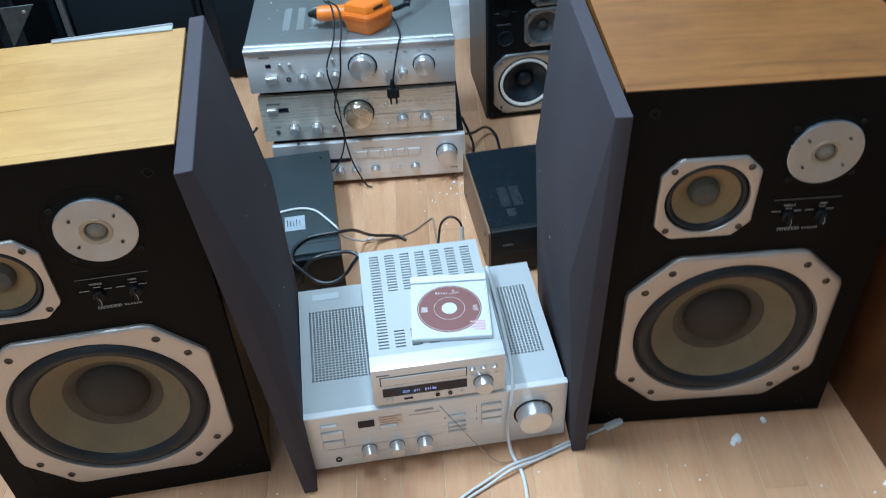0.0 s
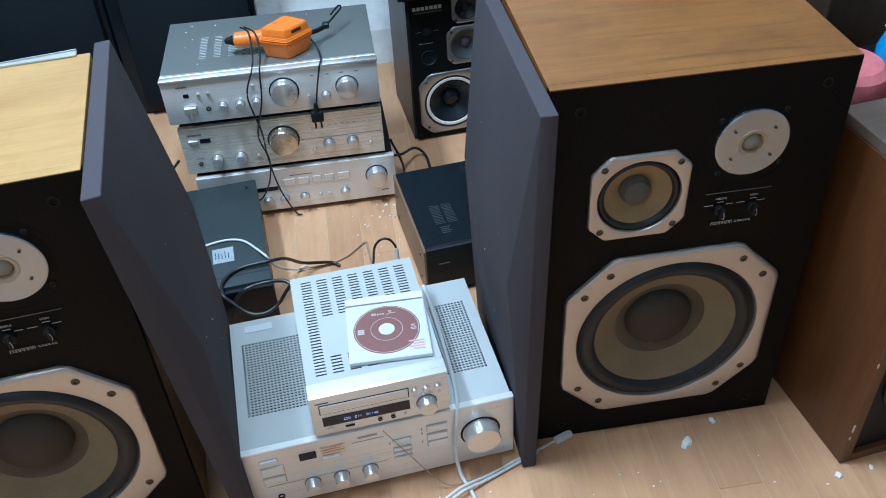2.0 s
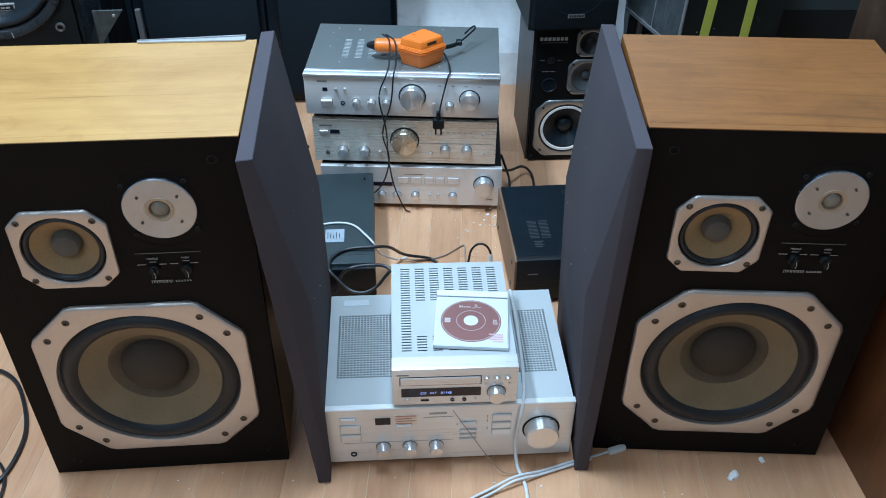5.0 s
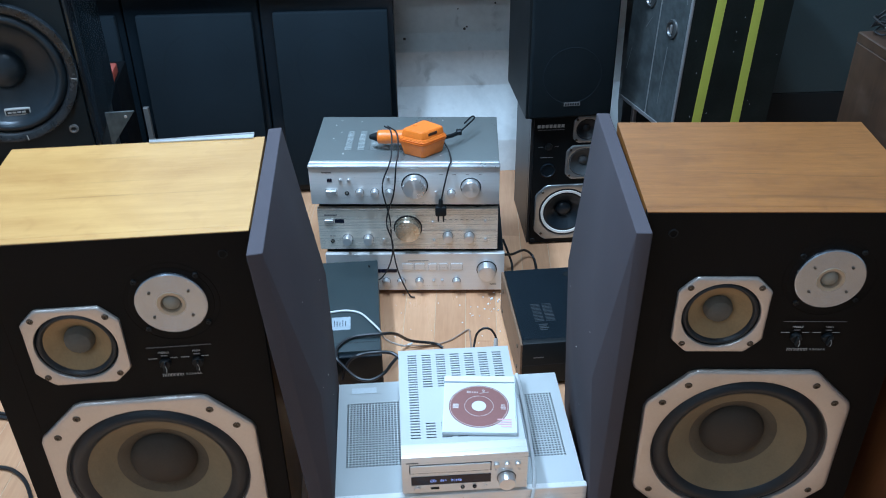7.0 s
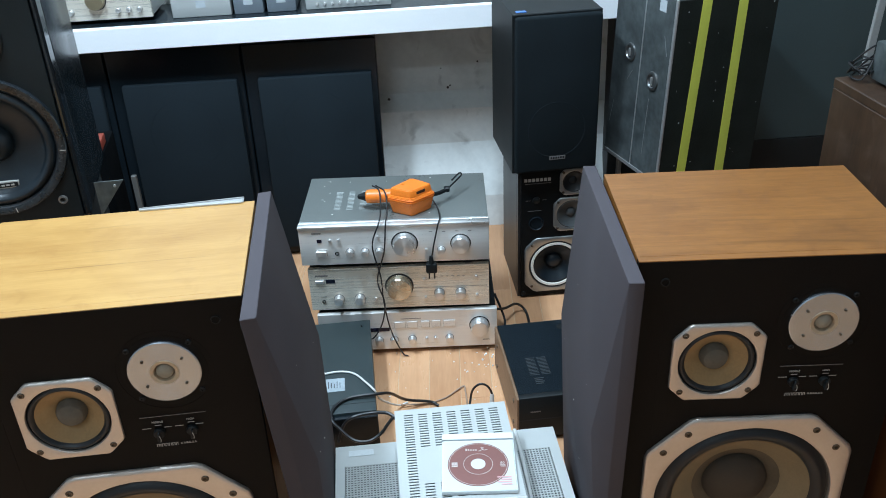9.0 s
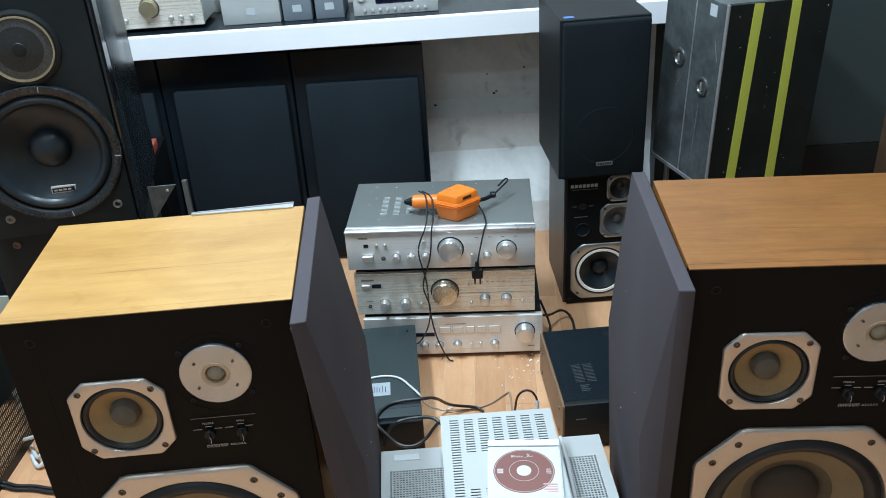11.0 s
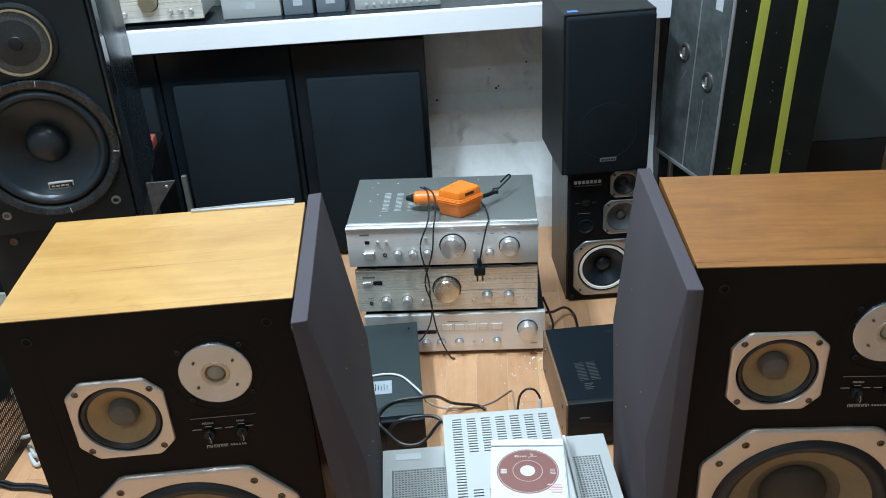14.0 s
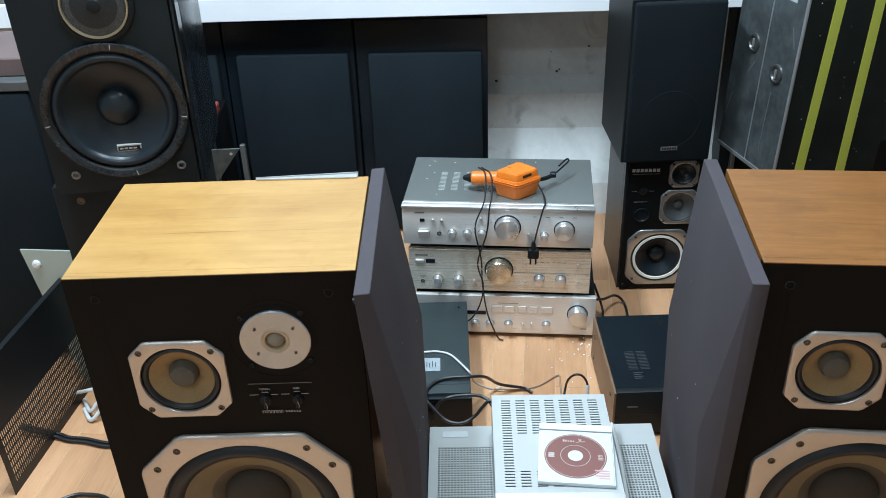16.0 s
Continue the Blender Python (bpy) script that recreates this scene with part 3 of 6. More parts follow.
def grille_cover(m, label):
    """A sculpted cloth grille on its own: thickest a little above the middle; its face looks to -x, its width runs along y."""
    w, h = 0.385, 0.668
    t = thing("grille_cover", m, label, "speaker grille", "pair of loudspeaker grilles")
    edge, deep, inset = 0.022, 0.050, 0.03
    bm = bmesh.new()
    back = [bm.verts.new(p) for p in ((0, 0, 0), (0, w, 0), (0, w, h), (0, 0, h))]
    rim = [bm.verts.new(p) for p in ((-edge, 0, 0), (-edge, w, 0), (-edge, w, h), (-edge, 0, h))]
    mid = [bm.verts.new(p) for p in ((-deep, inset, 0.385), (-deep, w - inset, 0.385))]
    kinks = [bm.verts.new(p) for p in ((-edge, 0, 0.385), (-edge, w, 0.385))]
    bback = [bm.verts.new(p) for p in ((0, 0, 0.385), (0, w, 0.385))]
    for f in ((back[0], back[1], bback[1], bback[0]), (bback[0], bback[1], back[2], back[3]), (back[0], rim[0], rim[1], back[1]),
              (back[3], back[2], rim[2], rim[3]), (back[0], bback[0], kinks[0], rim[0]), (bback[0], back[3], rim[3], kinks[0]),
              (back[1], rim[1], kinks[1], bback[1]), (bback[1], kinks[1], rim[2], back[2]),
              (rim[0], mid[0], mid[1], rim[1]), (mid[0], rim[3], rim[2], mid[1]),
              (rim[0], kinks[0], mid[0]), (kinks[0], rim[3], mid[0]), (rim[1], mid[1], kinks[1]), (kinks[1], mid[1], rim[2])):
        bm.faces.new(f)
    bmesh.ops.recalc_face_normals(bm, faces=bm.faces)
    bmesh.ops.bevel(bm, geom=[e for e in bm.edges if e.calc_face_angle(0) > 0.5], offset=0.0010, segments=1, affect="EDGES")
    part("cloth_frame", bm, PURPLE_CLOTH, t)
    for y, z, r in ((0.21, 0.30, 0.0016), (0.10, 0.42, 0.0009), (0.27, 0.50, 0.0008), (0.16, 0.21, 0.0008), (0.31, 0.36, 0.0010)):
        x = -edge - (deep - edge) * (z / 0.385 if z < 0.385 else (h - z) / (h - 0.385))
        fleck = bmesh.new()
        bmesh.ops.create_icosphere(fleck, subdivisions=1, radius=r, matrix=Matrix.Translation((x, y, z)))
        part("lint", fleck, WHITE_INK, t, "white fleck of lint")
    for py in (0.04, w - 0.04):
        for pz in (0.03, h - 0.035):
            part("peg", turned((0, py, pz), [(0.005, -0.001), (0.0045, 0.009), (0, 0.010)], axis="x", seg=12), BLACK, t)
    return t


def from_feet(x, y, x_top, h=0.668, rz=0.0, mirror=False):
    lean = math.degrees(math.atan2(x_top - x, h))
    m = Matrix.Translation((x, y, 0)) @ Matrix.Rotation(radians(rz), 4, "Z") @ Matrix.Rotation(radians(lean), 4, "Y")
    return m


grille_cover(from_feet(0.5905, -0.735, 0.604, rz=1.0), "faded purple-grey cloth speaker grille leaning on the walnut loudspeaker")
left_cover = Matrix.Translation((0.0765, -0.400, 0)) @ Matrix.Rotation(radians(186.5), 4, "Z") @ Matrix.Rotation(radians(4.6), 4, "Y")
grille_cover(left_cover, "faded purple-grey cloth speaker grille leaning on the honey loudspeaker")


# ---- hi-fi units ----
def feet(t, w, d, h, r=0.016, mat=BLACK):
    first = None
    for x in (0.05, w - 0.05):
        for y in (0.04, d - 0.05):
            if first is None:
                first = part("foot", turned((0, 0, 0), [(r * 0.85, 0), (r, 0.002), (r, h), (0, h)], axis="z", seg=20), mat, t)
                first.matrix_basis = pose(x, y, 0)
            else:
                same_mesh("foot", first, t, pose(x, y, 0))


def front_knob(t, x, z, r, h, mat, name="knob", y=0.0):
    k = part(name, turned((x, y, z), knob_profile(r, h), seg=40 if r > 0.015 else 24), mat, t)
    # dark ring painted round the knob for its rim and shadow
    part("knob_shade_ring", turned((x, y, z), [(r * 1.11, 0.0), (r * 1.11, 0.0007), (r * 1.0, 0.0009)], seg=32), GREY_INK_SHADE if r < 0.015 else DARK_HOLE_SHADE, k)
    return k


def front_button(t, x, z, w, h, mat, name="button", y=0.0, deep=0.004):
    part("button_gap", boxed(x - w / 2 - 0.0007, x + w / 2 + 0.0007, y - 0.0004, y, z - h / 2 - 0.0007, z + h / 2 + 0.0007), FAINT_INK if mat == SILVER else GREY_INK_SHADE, t, smooth=False)
    return part(name, boxed(x - w / 2, x + w / 2, y - deep, y + 0.002, z - h / 2, z + h / 2, 0.0008, 1), mat, t)


def jack(t, x, z, r=0.0045):
    part("jack", turned((x, 0, z), [(r, 0), (r, 0.0018), (r * 0.7, 0.002), (r * 0.55, -0.003), (0, -0.003)], seg=18), BLACK, t)


# big silver receiver on the floor
AW, AD, AH, AF = 0.428, 0.292, 0.147, 0.012
amp = thing("amplifier", pose(0.1335, -0.747, 0, 0, 0, 5.56), "wide silver stereo amplifier with perforated lid standing on the floor", "amplifier")
feet(amp, AW, AD, AF)
part("front_panel", boxed(0, AW, 0, 0.012, AF, AH, 0.0012, 1), SILVER, amp)
bm = bmesh.new()
box(bm, 0.003, 0.006, 0.012, AD, AF, AH - 0.004)
box(bm, AW - 0.006, AW - 0.003, 0.012, AD, AF, AH - 0.004)
box(bm, 0.003, AW - 0.003, AD - 0.003, AD, AF, AH - 0.004)
box(bm, 0.003, AW - 0.003, 0.012, AD, AF, AF + 0.003)
part("case", bm, PAINT_SILVER, amp, smooth=False)
# near-black block: the shade below the lid holes, put into colour
part("inner_block", boxed(0.02, AW - 0.02, 0.02, AD - 0.012, AF + 0.004, AH - 0.03), DARK_HOLE_SHADE, amp, smooth=False)
pitch = 0.0058
spans_x = [(0.020 + pitch * k, 0.020 + pitch * k + 0.0036) for k in range(22)] + [(0.281 + pitch * k, 0.281 + pitch * k + 0.0036) for k in range(22)]
spans_y = [(0.075 + pitch * k, 0.075 + pitch * k + 0.0036) for k in range(28)]
xs, ox = cuts(0.003, AW - 0.003, spans_x)
ys, oy = cuts(0.012, AD, spans_y)
part("lid", pierced(xs, ys, lambda i, j: ox[i] and oy[j], AH - 0.002, 0.0016), PAINT_SILVER, amp, "silver lid with two fields of square holes", smooth=False)
part("tape_scrap", boxed(0.028, 0.075, 0.262, 0.278, AH - 0.0016, AH - 0.0012), material("clear_tape", (0.60, 0.63, 0.64), 0.2), amp, "scrap of clear tape", smooth=False)
for u, z, w, h in ((0.040, 0.124, 0.026, 0.006), (0.043, 0.100, 0.034, 0.017), (0.043, 0.076, 0.034, 0.017), (0.134, 0.103, 0.028, 0.006),
                   (0.245, 0.104, 0.028, 0.006), (0.245, 0.085, 0.028, 0.006), (0.245, 0.074, 0.028, 0.005), (0.245, 0.063, 0.028, 0.005),
                   (0.302, 0.117, 0.032, 0.013), (0.302, 0.097, 0.032, 0.013), (0.302, 0.080, 0.032, 0.013)):
    front_button(amp, u, z, w, h, SILVER)
part("display_window", boxed(0.086, 0.112, -0.0012, 0.001, 0.108, 0.124), WINDOW_BLACK, amp)
jack(amp, 0.046, 0.033, 0.0055)
for u in (0.098, 0.144, 0.190):
    front_knob(amp, u, 0.050, 0.0118, 0.019, SPUN, "tone_knob")
front_knob(amp, 0.372, 0.082, 0.0295, 0.024, SPUN, "volume_knob")
part("sticker", boxed(0.119, 0.158, -0.0006, 0.0, 0.105, 0.130), WARM_SILVER, amp, smooth=False)
print_bars([(0.121, 0.127 - 0.006 * k, 0.034 - 0.006 * (k % 2), 0.0022) for k in range(4)], amp, RED_INK, "print", -0.001)
print_bars([(0.178, 0.131, 0.030, 0.0045), (0.168, 0.122, 0.05, 0.0012)], amp, FAINT_INK)
print_bars([(0.225, 0.101, 0.002, 0.005), (0.277, 0.118, 0.0016, 0.006), (0.277, 0.108, 0.0016, 0.006), (0.277, 0.088, 0.0016, 0.006)], amp, RED_INK)
print_bars([(0.03, 0.062, 0.19, 0.0007)], amp, FAINT_INK, "panel_line")

# mini CD receiver on top of it
DW, DD = 0.208, 0.272
mini = thing("cd_receiver", pose(0.2495, -0.734, AH - 0.002, 0, 0, 5.0), "small silver CD receiver with slotted lid lying on the silver amplifier", "CD receiver")
DT = 0.092
feet(mini, DW, DD, 0.008, 0.012)
part("front_panel", boxed(0, DW, 0, 0.03, 0.008, DT, 0.0016, 2), SILVER, mini)
bm = bmesh.new()
box(bm, 0.001, 0.003, 0.03, DD, 0.009, DT - 0.003)
box(bm, DW - 0.003, DW - 0.001, 0.03, DD, 0.009, DT - 0.003)
box(bm, 0.001, DW - 0.001, DD - 0.002, DD, 0.009, DT - 0.003)
box(bm, 0.001, DW - 0.001, 0.03, DD, 0.009, 0.011)
part("case", bm, PAINT_SILVER, mini, smooth=False)
part("inner_block", boxed(0.008, DW - 0.008, 0.035, DD - 0.008, 0.012, DT - 0.010), material("grey_inner_shield", (0.10, 0.11, 0.115), 0.6), mini, smooth=False)
slot_x = [(0.0175 + 0.0262 * k, 0.0175 + 0.0262 * k + 0.0165) for k in range(7)]
slot_y = [(0.043 + 0.0066 * k, 0.043 + 0.0066 * k + 0.0027) for k in range(33)]
xs, ox = cuts(0.001, DW - 0.001, slot_x)
ys, oy = cuts(0.03, DD, slot_y)


def mini_hole(i, j):
    if not (ox[i] and oy[j]):
        return False
    column = int((((xs[i] + xs[i + 1]) / 2) - 0.0175) / 0.0262)
    row = int(((ys[j] + ys[j + 1]) / 2 - 0.043) / 0.0066)
    return column == 0 or row >= 19 or (row <= 5 and column < 6)


part("lid", pierced(xs, ys, mini_hole, DT - 0.001, 0.0012), PAINT_SILVER, mini, "silver lid with rows of slots", smooth=False)
part("disc_tray", boxed(0.014, 0.146, -0.002, 0.002, 0.056, 0.073, 0.001, 1), SILVER, mini)
part("tray_gap", boxed(0.0125, 0.1475, -0.0004, 0.0, 0.0545, 0.0745), DARK_HOLE_SHADE, mini, smooth=False)
win = part("display_window", boxed(0.015, 0.147, -0.001, 0.001, 0.028, 0.047), WINDOW_BLACK, mini)
lettering("CD   011   01146", 0.0074, DIGITS, win, FRONT(0.046, -0.0014, 0.0345), name="digits", depth=0.0001)
front_knob(mini, 0.173, 0.035, 0.0145, 0.017, SPUN, "volume_knob")
for k in range(3):
    part("button", turned((0.156 + 0.0175 * k, 0, 0.067), knob_profile(0.0052, 0.006), seg=20), SPUN, mini)
for k in range(4):
    part("small_button", turned((0.155 + 0.013 * k, 0, 0.054), [(0.0022, 0), (0.002, 0.002), (0, 0.0022)], seg=12), SPUN, mini)
part("power_button", turned((0.025, 0, 0.018), knob_profile(0.0058, 0.003), seg=24), SPUN, mini)
part("usb_socket", boxed(0.047, 0.061, -0.0008, 0.0, 0.0165, 0.0205), BLACK, mini, smooth=False)
for u in (0.100, 0.120):
    jack(mini, u, 0.0185, 0.0034)
part("small_button", turned((0.139, 0, 0.019), [(0.0024, 0), (0.002, 0.002), (0, 0.0022)], seg=12), SPUN, mini)
print_bars([(0.008, 0.079, 0.02, 0.0022)], mini, GREY_INK_SHADE)

# CD in its case on the mini receiver
CZ = AH - 0.002 + DT
cd = thing("cd_case", pose(0.3775, -0.6115, CZ, 0, 0, -0.4), "clear CD case showing a maroon disc print on white paper", "CD case")
glass = material("clear_case_plastic", (0.70, 0.74, 0.76), 0.08, vary=0.03)
part("tray", boxed(-0.0625, 0.0625, -0.0695, 0.0695, 0.0, 0.0035, 0.0006, 1), glass, cd)
part("cover_paper", boxed(-0.0605, 0.0605, -0.0675, 0.0525, 0.0045, 0.0068), WHITE_PAPER, cd, smooth=False)
part("spine", boxed(-0.0625, 0.0625, 0.0545, 0.0695, 0.0035, 0.0088, 0.0006, 1), glass, cd, "ribbed clear spine")
part("lid_edge", boxed(-0.0625, 0.0625, -0.0695, -0.0680, 0.0035, 0.0072, 0.0003, 1), glass, cd)
part("lid_edge", boxed(0.0612, 0.0625, -0.0680, 0.0545, 0.0035, 0.0072, 0.0003, 1), glass, cd)
disc_y = -0.0065
disc = part("disc_print", turned((-0.001, disc_y, 0.0068), [(0.0518, 0.0), (0.0518, 0.0004), (0.0122, 0.0004), (0.0122, 0.0)], axis="z", seg=64), MAROON, cd, "maroon printed disc")
ring = material("pale_ring_print", (0.55, 0.47, 0.44), 0.5)
for r in (0.0250, 0.0500):
    part("ring_print", turned((-0.001, disc_y, 0.0073), [(r, 0), (r, 0.0002), (r - 0.0008, 0.0002), (r - 0.0008, 0)], axis="z", seg=64), ring, disc)
part("hub", turned((-0.001, disc_y, 0.0070), [(0.0124, 0), (0.0124, 0.0005), (0, 0.0006)], axis="z", seg=32), WHITE_PAPER, disc)
for k, (w, h) in enumerate(((0.0030, 0.0050), (0.0022, 0.0048), (0.0022, 0.0034), (0.0024, 0.0034), (0.0022, 0.0034))):
    part("title_mark", boxed(-0.022 + 0.0043 * k, -0.022 + 0.0043 * k + w, disc_y + 0.0325, disc_y + 0.0325 + h, 0.0072, 0.0075), ring, disc, smooth=False)
part("title_flourish", tube(bmesh.new(), [(0.0005, disc_y + 0.031, 0.0073), (0.006, disc_y + 0.034, 0.0073), (0.009, disc_y + 0.039, 0.0073), (0.005, disc_y + 0.040, 0.0073), (0.009, disc_y + 0.034, 0.0073), (0.016, disc_y + 0.035, 0.0073)], 0.0006), ring, disc)
for k in range(3):
    part("logo", boxed(-0.046, -0.036, disc_y - 0.006 + 0.0038 * k, disc_y - 0.003 + 0.0038 * k, 0.0072, 0.0075), ring, disc, smooth=False)
lettering("80", 0.0075, ring, disc, pose(0.0365, disc_y - 0.001, 0.0073))
part("small_print", boxed(0.036, 0.045, disc_y - 0.0045, disc_y - 0.0030, 0.0072, 0.0075), ring, disc, smooth=False)
part("small_print", boxed(0.037, 0.045, disc_y - 0.0075, disc_y - 0.0060, 0.0072, 0.0075), ring, disc, smooth=False)
for k in range(4):
    part("stamp", boxed(0.030 + 0.006 * (k % 2), 0.054, -0.040 - 0.0055 * k, -0.0372 - 0.0055 * k, 0.0073, 0.0076), material("pale_red_stamp", (0.62, 0.36, 0.36), 0.6), cd, smooth=False)


# ---- the stack behind ----
def unit_body(t, w, d, h, f, front, lid, lip=True):
    feet(t, w, d, f, 0.02)
    part("front_panel", boxed(0, w, 0, 0.014, f, f + h, 0.001, 1), front, t)
    part("case", boxed(0.004, w - 0.004, 0.0142, d, f + 0.003, f + h - 0.006, 0.001, 1), BLACK_METAL, t)


# lowest unit
low = thing("amplifier", pose(0.011, 0.041, 0, 0, 0, 0.8), "silver amplifier at the bottom of the stack on the floor", "amplifier", "stack of amplifiers")
unit_body(low, 0.435, 0.26, 0.108, 0.012, SILVER, BLACK_METAL)
part("lid", boxed(0.002, 0.433, 0.0145, 0.26, 0.1145, 0.1185, 0.001, 1), BLACK_METAL, low, "dark bent lid")
part("display_window", boxed(0.105, 0.172, -0.001, 0.001, 0.066, 0.076), WINDOW_BLACK, low)
for u, w in ((0.198, 0.028), (0.2285, 0.027), (0.2596, 0.022), (0.2865, 0.0225), (0.3185, 0.030)):
    front_button(low, u, 0.083, w - 0.002, 0.018, SILVER, "push_button", deep=0.002)
for u in (0.145, 0.182, 0.2265, 0.318):
    front_knob(low, u, 0.040, 0.0095, 0.014, SPUN)
for u in (0.262, 0.283):
    part("small_button", turned((u, 0, 0.041), knob_profile(0.0038, 0.006), seg=16), SPUN, low)
front_knob(low, 0.392, 0.074, 0.0225, 0.024, SPUN, "volume_knob")
print_bars([(0.40, 0.030, 0.016, 0.002), (0.20, 0.1, 0.05, 0.0014)], low, GREY_INK_SHADE)

# middle unit
midu = thing("amplifier", pose(0.000, 0.048, 0.1185, 0, 0, 0.3), "champagne silver amplifier in the middle of the stack", "amplifier", "stack of amplifiers")
unit_body(midu, 0.428, 0.25, 0.113, 0.012, WARM_SILVER, BLACK_METAL)
part("lid", boxed(0.002, 0.426, 0.0145, 0.25, 0.1195, 0.1235, 0.001, 1), BLACK_METAL, midu, "dark steel lid")
print_bars([(0.016, 0.108, 0.030, 0.004)], midu, GREY_INK_SHADE)
front_button(midu, 0.026, 0.092, 0.021, 0.008, SPUN)
part("display_window", boxed(0.040, 0.062, -0.001, 0.001, 0.087, 0.097), WINDOW_BLACK, midu)
for u, r in ((0.068, 0.0115), (0.118, 0.0115)):
    front_knob(midu, u, 0.043, r, 0.018, SPUN)
front_knob(midu, 0.214, 0.073, 0.031, 0.022, KNOB_GOLD, "volume_knob")
for u in (0.309, 0.360):
    front_knob(midu, u, 0.050, 0.0115, 0.018, SPUN)
for u, z in ((0.155, 0.040), (0.276, 0.038), (0.274, 0.090), (0.398, 0.092), (0.399, 0.041)):
    part("small_button", turned((u, 0, z), knob_profile(0.0035, 0.005), seg=14), SPUN, midu)
jack(midu, 0.031, 0.036, 0.0045)
print_bars([(0.300 + 0.013 * k, 0.096, 0.006, 0.0013) for k in range(6)] + [(0.025, 0.050, 0.014, 0.0012)], midu, GREY_INK_SHADE)
part("front_groove", boxed(0.25, 0.424, -0.0004, 0.0, 0.066, 0.067), GREY_INK_SHADE, midu, smooth=False)

# top unit
S1Y, S1B, S1T = 0.040, 0.242, 0.364
top = thing("amplifier", pose(-0.009, S1Y, S1B, 0, 0, 0.0), "silver amplifier with a grey lid on top of the stack", "amplifier", "stack of amplifiers")
# slightly paler than the lid: light on the louvre edges put into colour
GREY_LIGHT = material("lit_grey_paint", (0.235, 0.25, 0.24), 0.4, 0.3, vary=0.1, scale=9)
TW, TD, TH = 0.438, 0.262, 0.104
feet(top, TW, TD, 0.019, 0.022)
part("front_panel", boxed(0, TW, 0, 0.016, 0.019, 0.113, 0.0016, 2), SILVER, top)
part("front_lip", boxed(-0.001, TW + 0.001, -0.004, 0.016, 0.1135, 0.1215, 0.0025, 2), SPUN, top, "bright rounded lip")
part("case", boxed(0.003, TW - 0.003, 0.0163, TD, 0.021, 0.1175), GREY_LID, top, smooth=False)
vent_x = [(0.075 + 0.030 * k, 0.075 + 0.030 * k + 0.016) for k in range(5)]
vent_y = [(0.080 + 0.0072 * k, 0.080 + 0.0072 * k + 0.0022) for k in range(14)]
part("lid", boxed(0.001, TW - 0.001, 0.022, TD, 0.1176, 0.1215, 0.0008, 1), GREY_LID, top, "grey painted lid")
for a, b in vent_x:
    bm = bmesh.new()
    for c, d in vent_y:
        box(bm, a, b, c, d + 0.0012, 0.1214, 0.1226, 0.0005, 1)
    part("louvre_field", bm, GREY_LIGHT, top, "pressed louvres, paler grey for their lit edges", smooth=False)
part("lip_strip", boxed(0, TW, 0.0165, 0.0205, 0.1180, 0.1210, 0.001, 1), SILVER, top)
part("display_window", boxed(0.041, 0.052, -0.0008, 0.001, 0.079, 0.087), WINDOW_BLACK, top)
for u in (0.071, 0.091, 0.182):
    part("small_button", turned((u, 0, 0.084 + (0.006 if u > 0.1 else 0)), knob_profile(0.0035, 0.005), seg=14), SPUN, top)
front_button(top, 0.049, 0.051, 0.025, 0.014, SPUN, deep=0.008)
jack(top, 0.085, 0.049, 0.005)
for u in (0.115, 0.150, 0.184):
    front_knob(top, u, 0.052, 0.009, 0.015, SPUN)
front_knob(top, 0.243, 0.070, 0.028, 0.020, SPUN, "volume_knob")
part("small_button", turned((0.292, 0, 0.052), knob_profile(0.003, 0.004), seg=14), SPUN, top)
front_knob(top, 0.327, 0.050, 0.009, 0.015, SPUN)
front_knob(top, 0.372, 0.066, 0.0215, 0.018, SPUN, "selector_knob")
print_bars([(0.030, 0.103, 0.022, 0.003)] + [(0.30 + 0.03 * k, 0.098, 0.008, 0.0012) for k in range(4)], top, GREY_INK_SHADE)


# ---- orange hand tool with its lead, on the stack ----
OZ = S1B + 0.1215
tool = thing("soldering_tool", pose(0.252, 0.112, OZ, 0, 0, 0), "worn orange plastic soldering tool with black lead on the top amplifier", "soldering tool")
def prism(corners, levels):
    """A closed body of scaled rings of corners, one above the other."""
    bm = bmesh.new()
    n = len(corners)
    rings = [[bm.verts.new((x * s, y * s, z)) for x, y in corners] for z, s in levels]
    for a, b in zip(rings, rings[1:]):
        for k in range(n):
            bm.faces.new((a[k], a[(k + 1) % n], b[(k + 1) % n], b[k]))
    bm.faces.new(rings[-1])
    bm.faces.new(rings[0][::-1])
    bmesh.ops.recalc_face_normals(bm, faces=bm.faces)
    bmesh.ops.bevel(bm, geom=[e for e in bm.edges if e.calc_face_angle(0) > 0.45], offset=0.0018, segments=2, affect="EDGES")
    return bm


foot_plan = [(-0.002, -0.046), (0.008, -0.043), (0.052, -0.004), (0.054, 0.004), (0.008, 0.040), (-0.003, 0.040), (-0.052, -0.012), (-0.053, -0.019)]
low = part("lower_housing", prism(foot_plan, [(0.0, 0.80), (0.003, 0.84), (0.032, 0.97), (0.034, 1.02), (0.039, 1.02)]), ORANGE, tool, "tapered lower half")
top = part("upper_housing", prism(foot_plan, [(0.0393, 1.02), (0.0430, 1.01), (0.045, 0.90), (0.061, 0.86), (0.0640, 0.81)]), ORANGE, tool, "upper half with a flat top")
slot = part("switch_slot", boxed(-0.013, 0.013, -0.0012, 0.0012, 0, 0.007, 0.0005, 1), material("dark_brown_plastic", (0.06, 0.02, 0.008), 0.5), top, "dark switch slot")
slot.matrix_basis = pose(0.0235, -0.0225, 0.0520, -6, 0, 41)
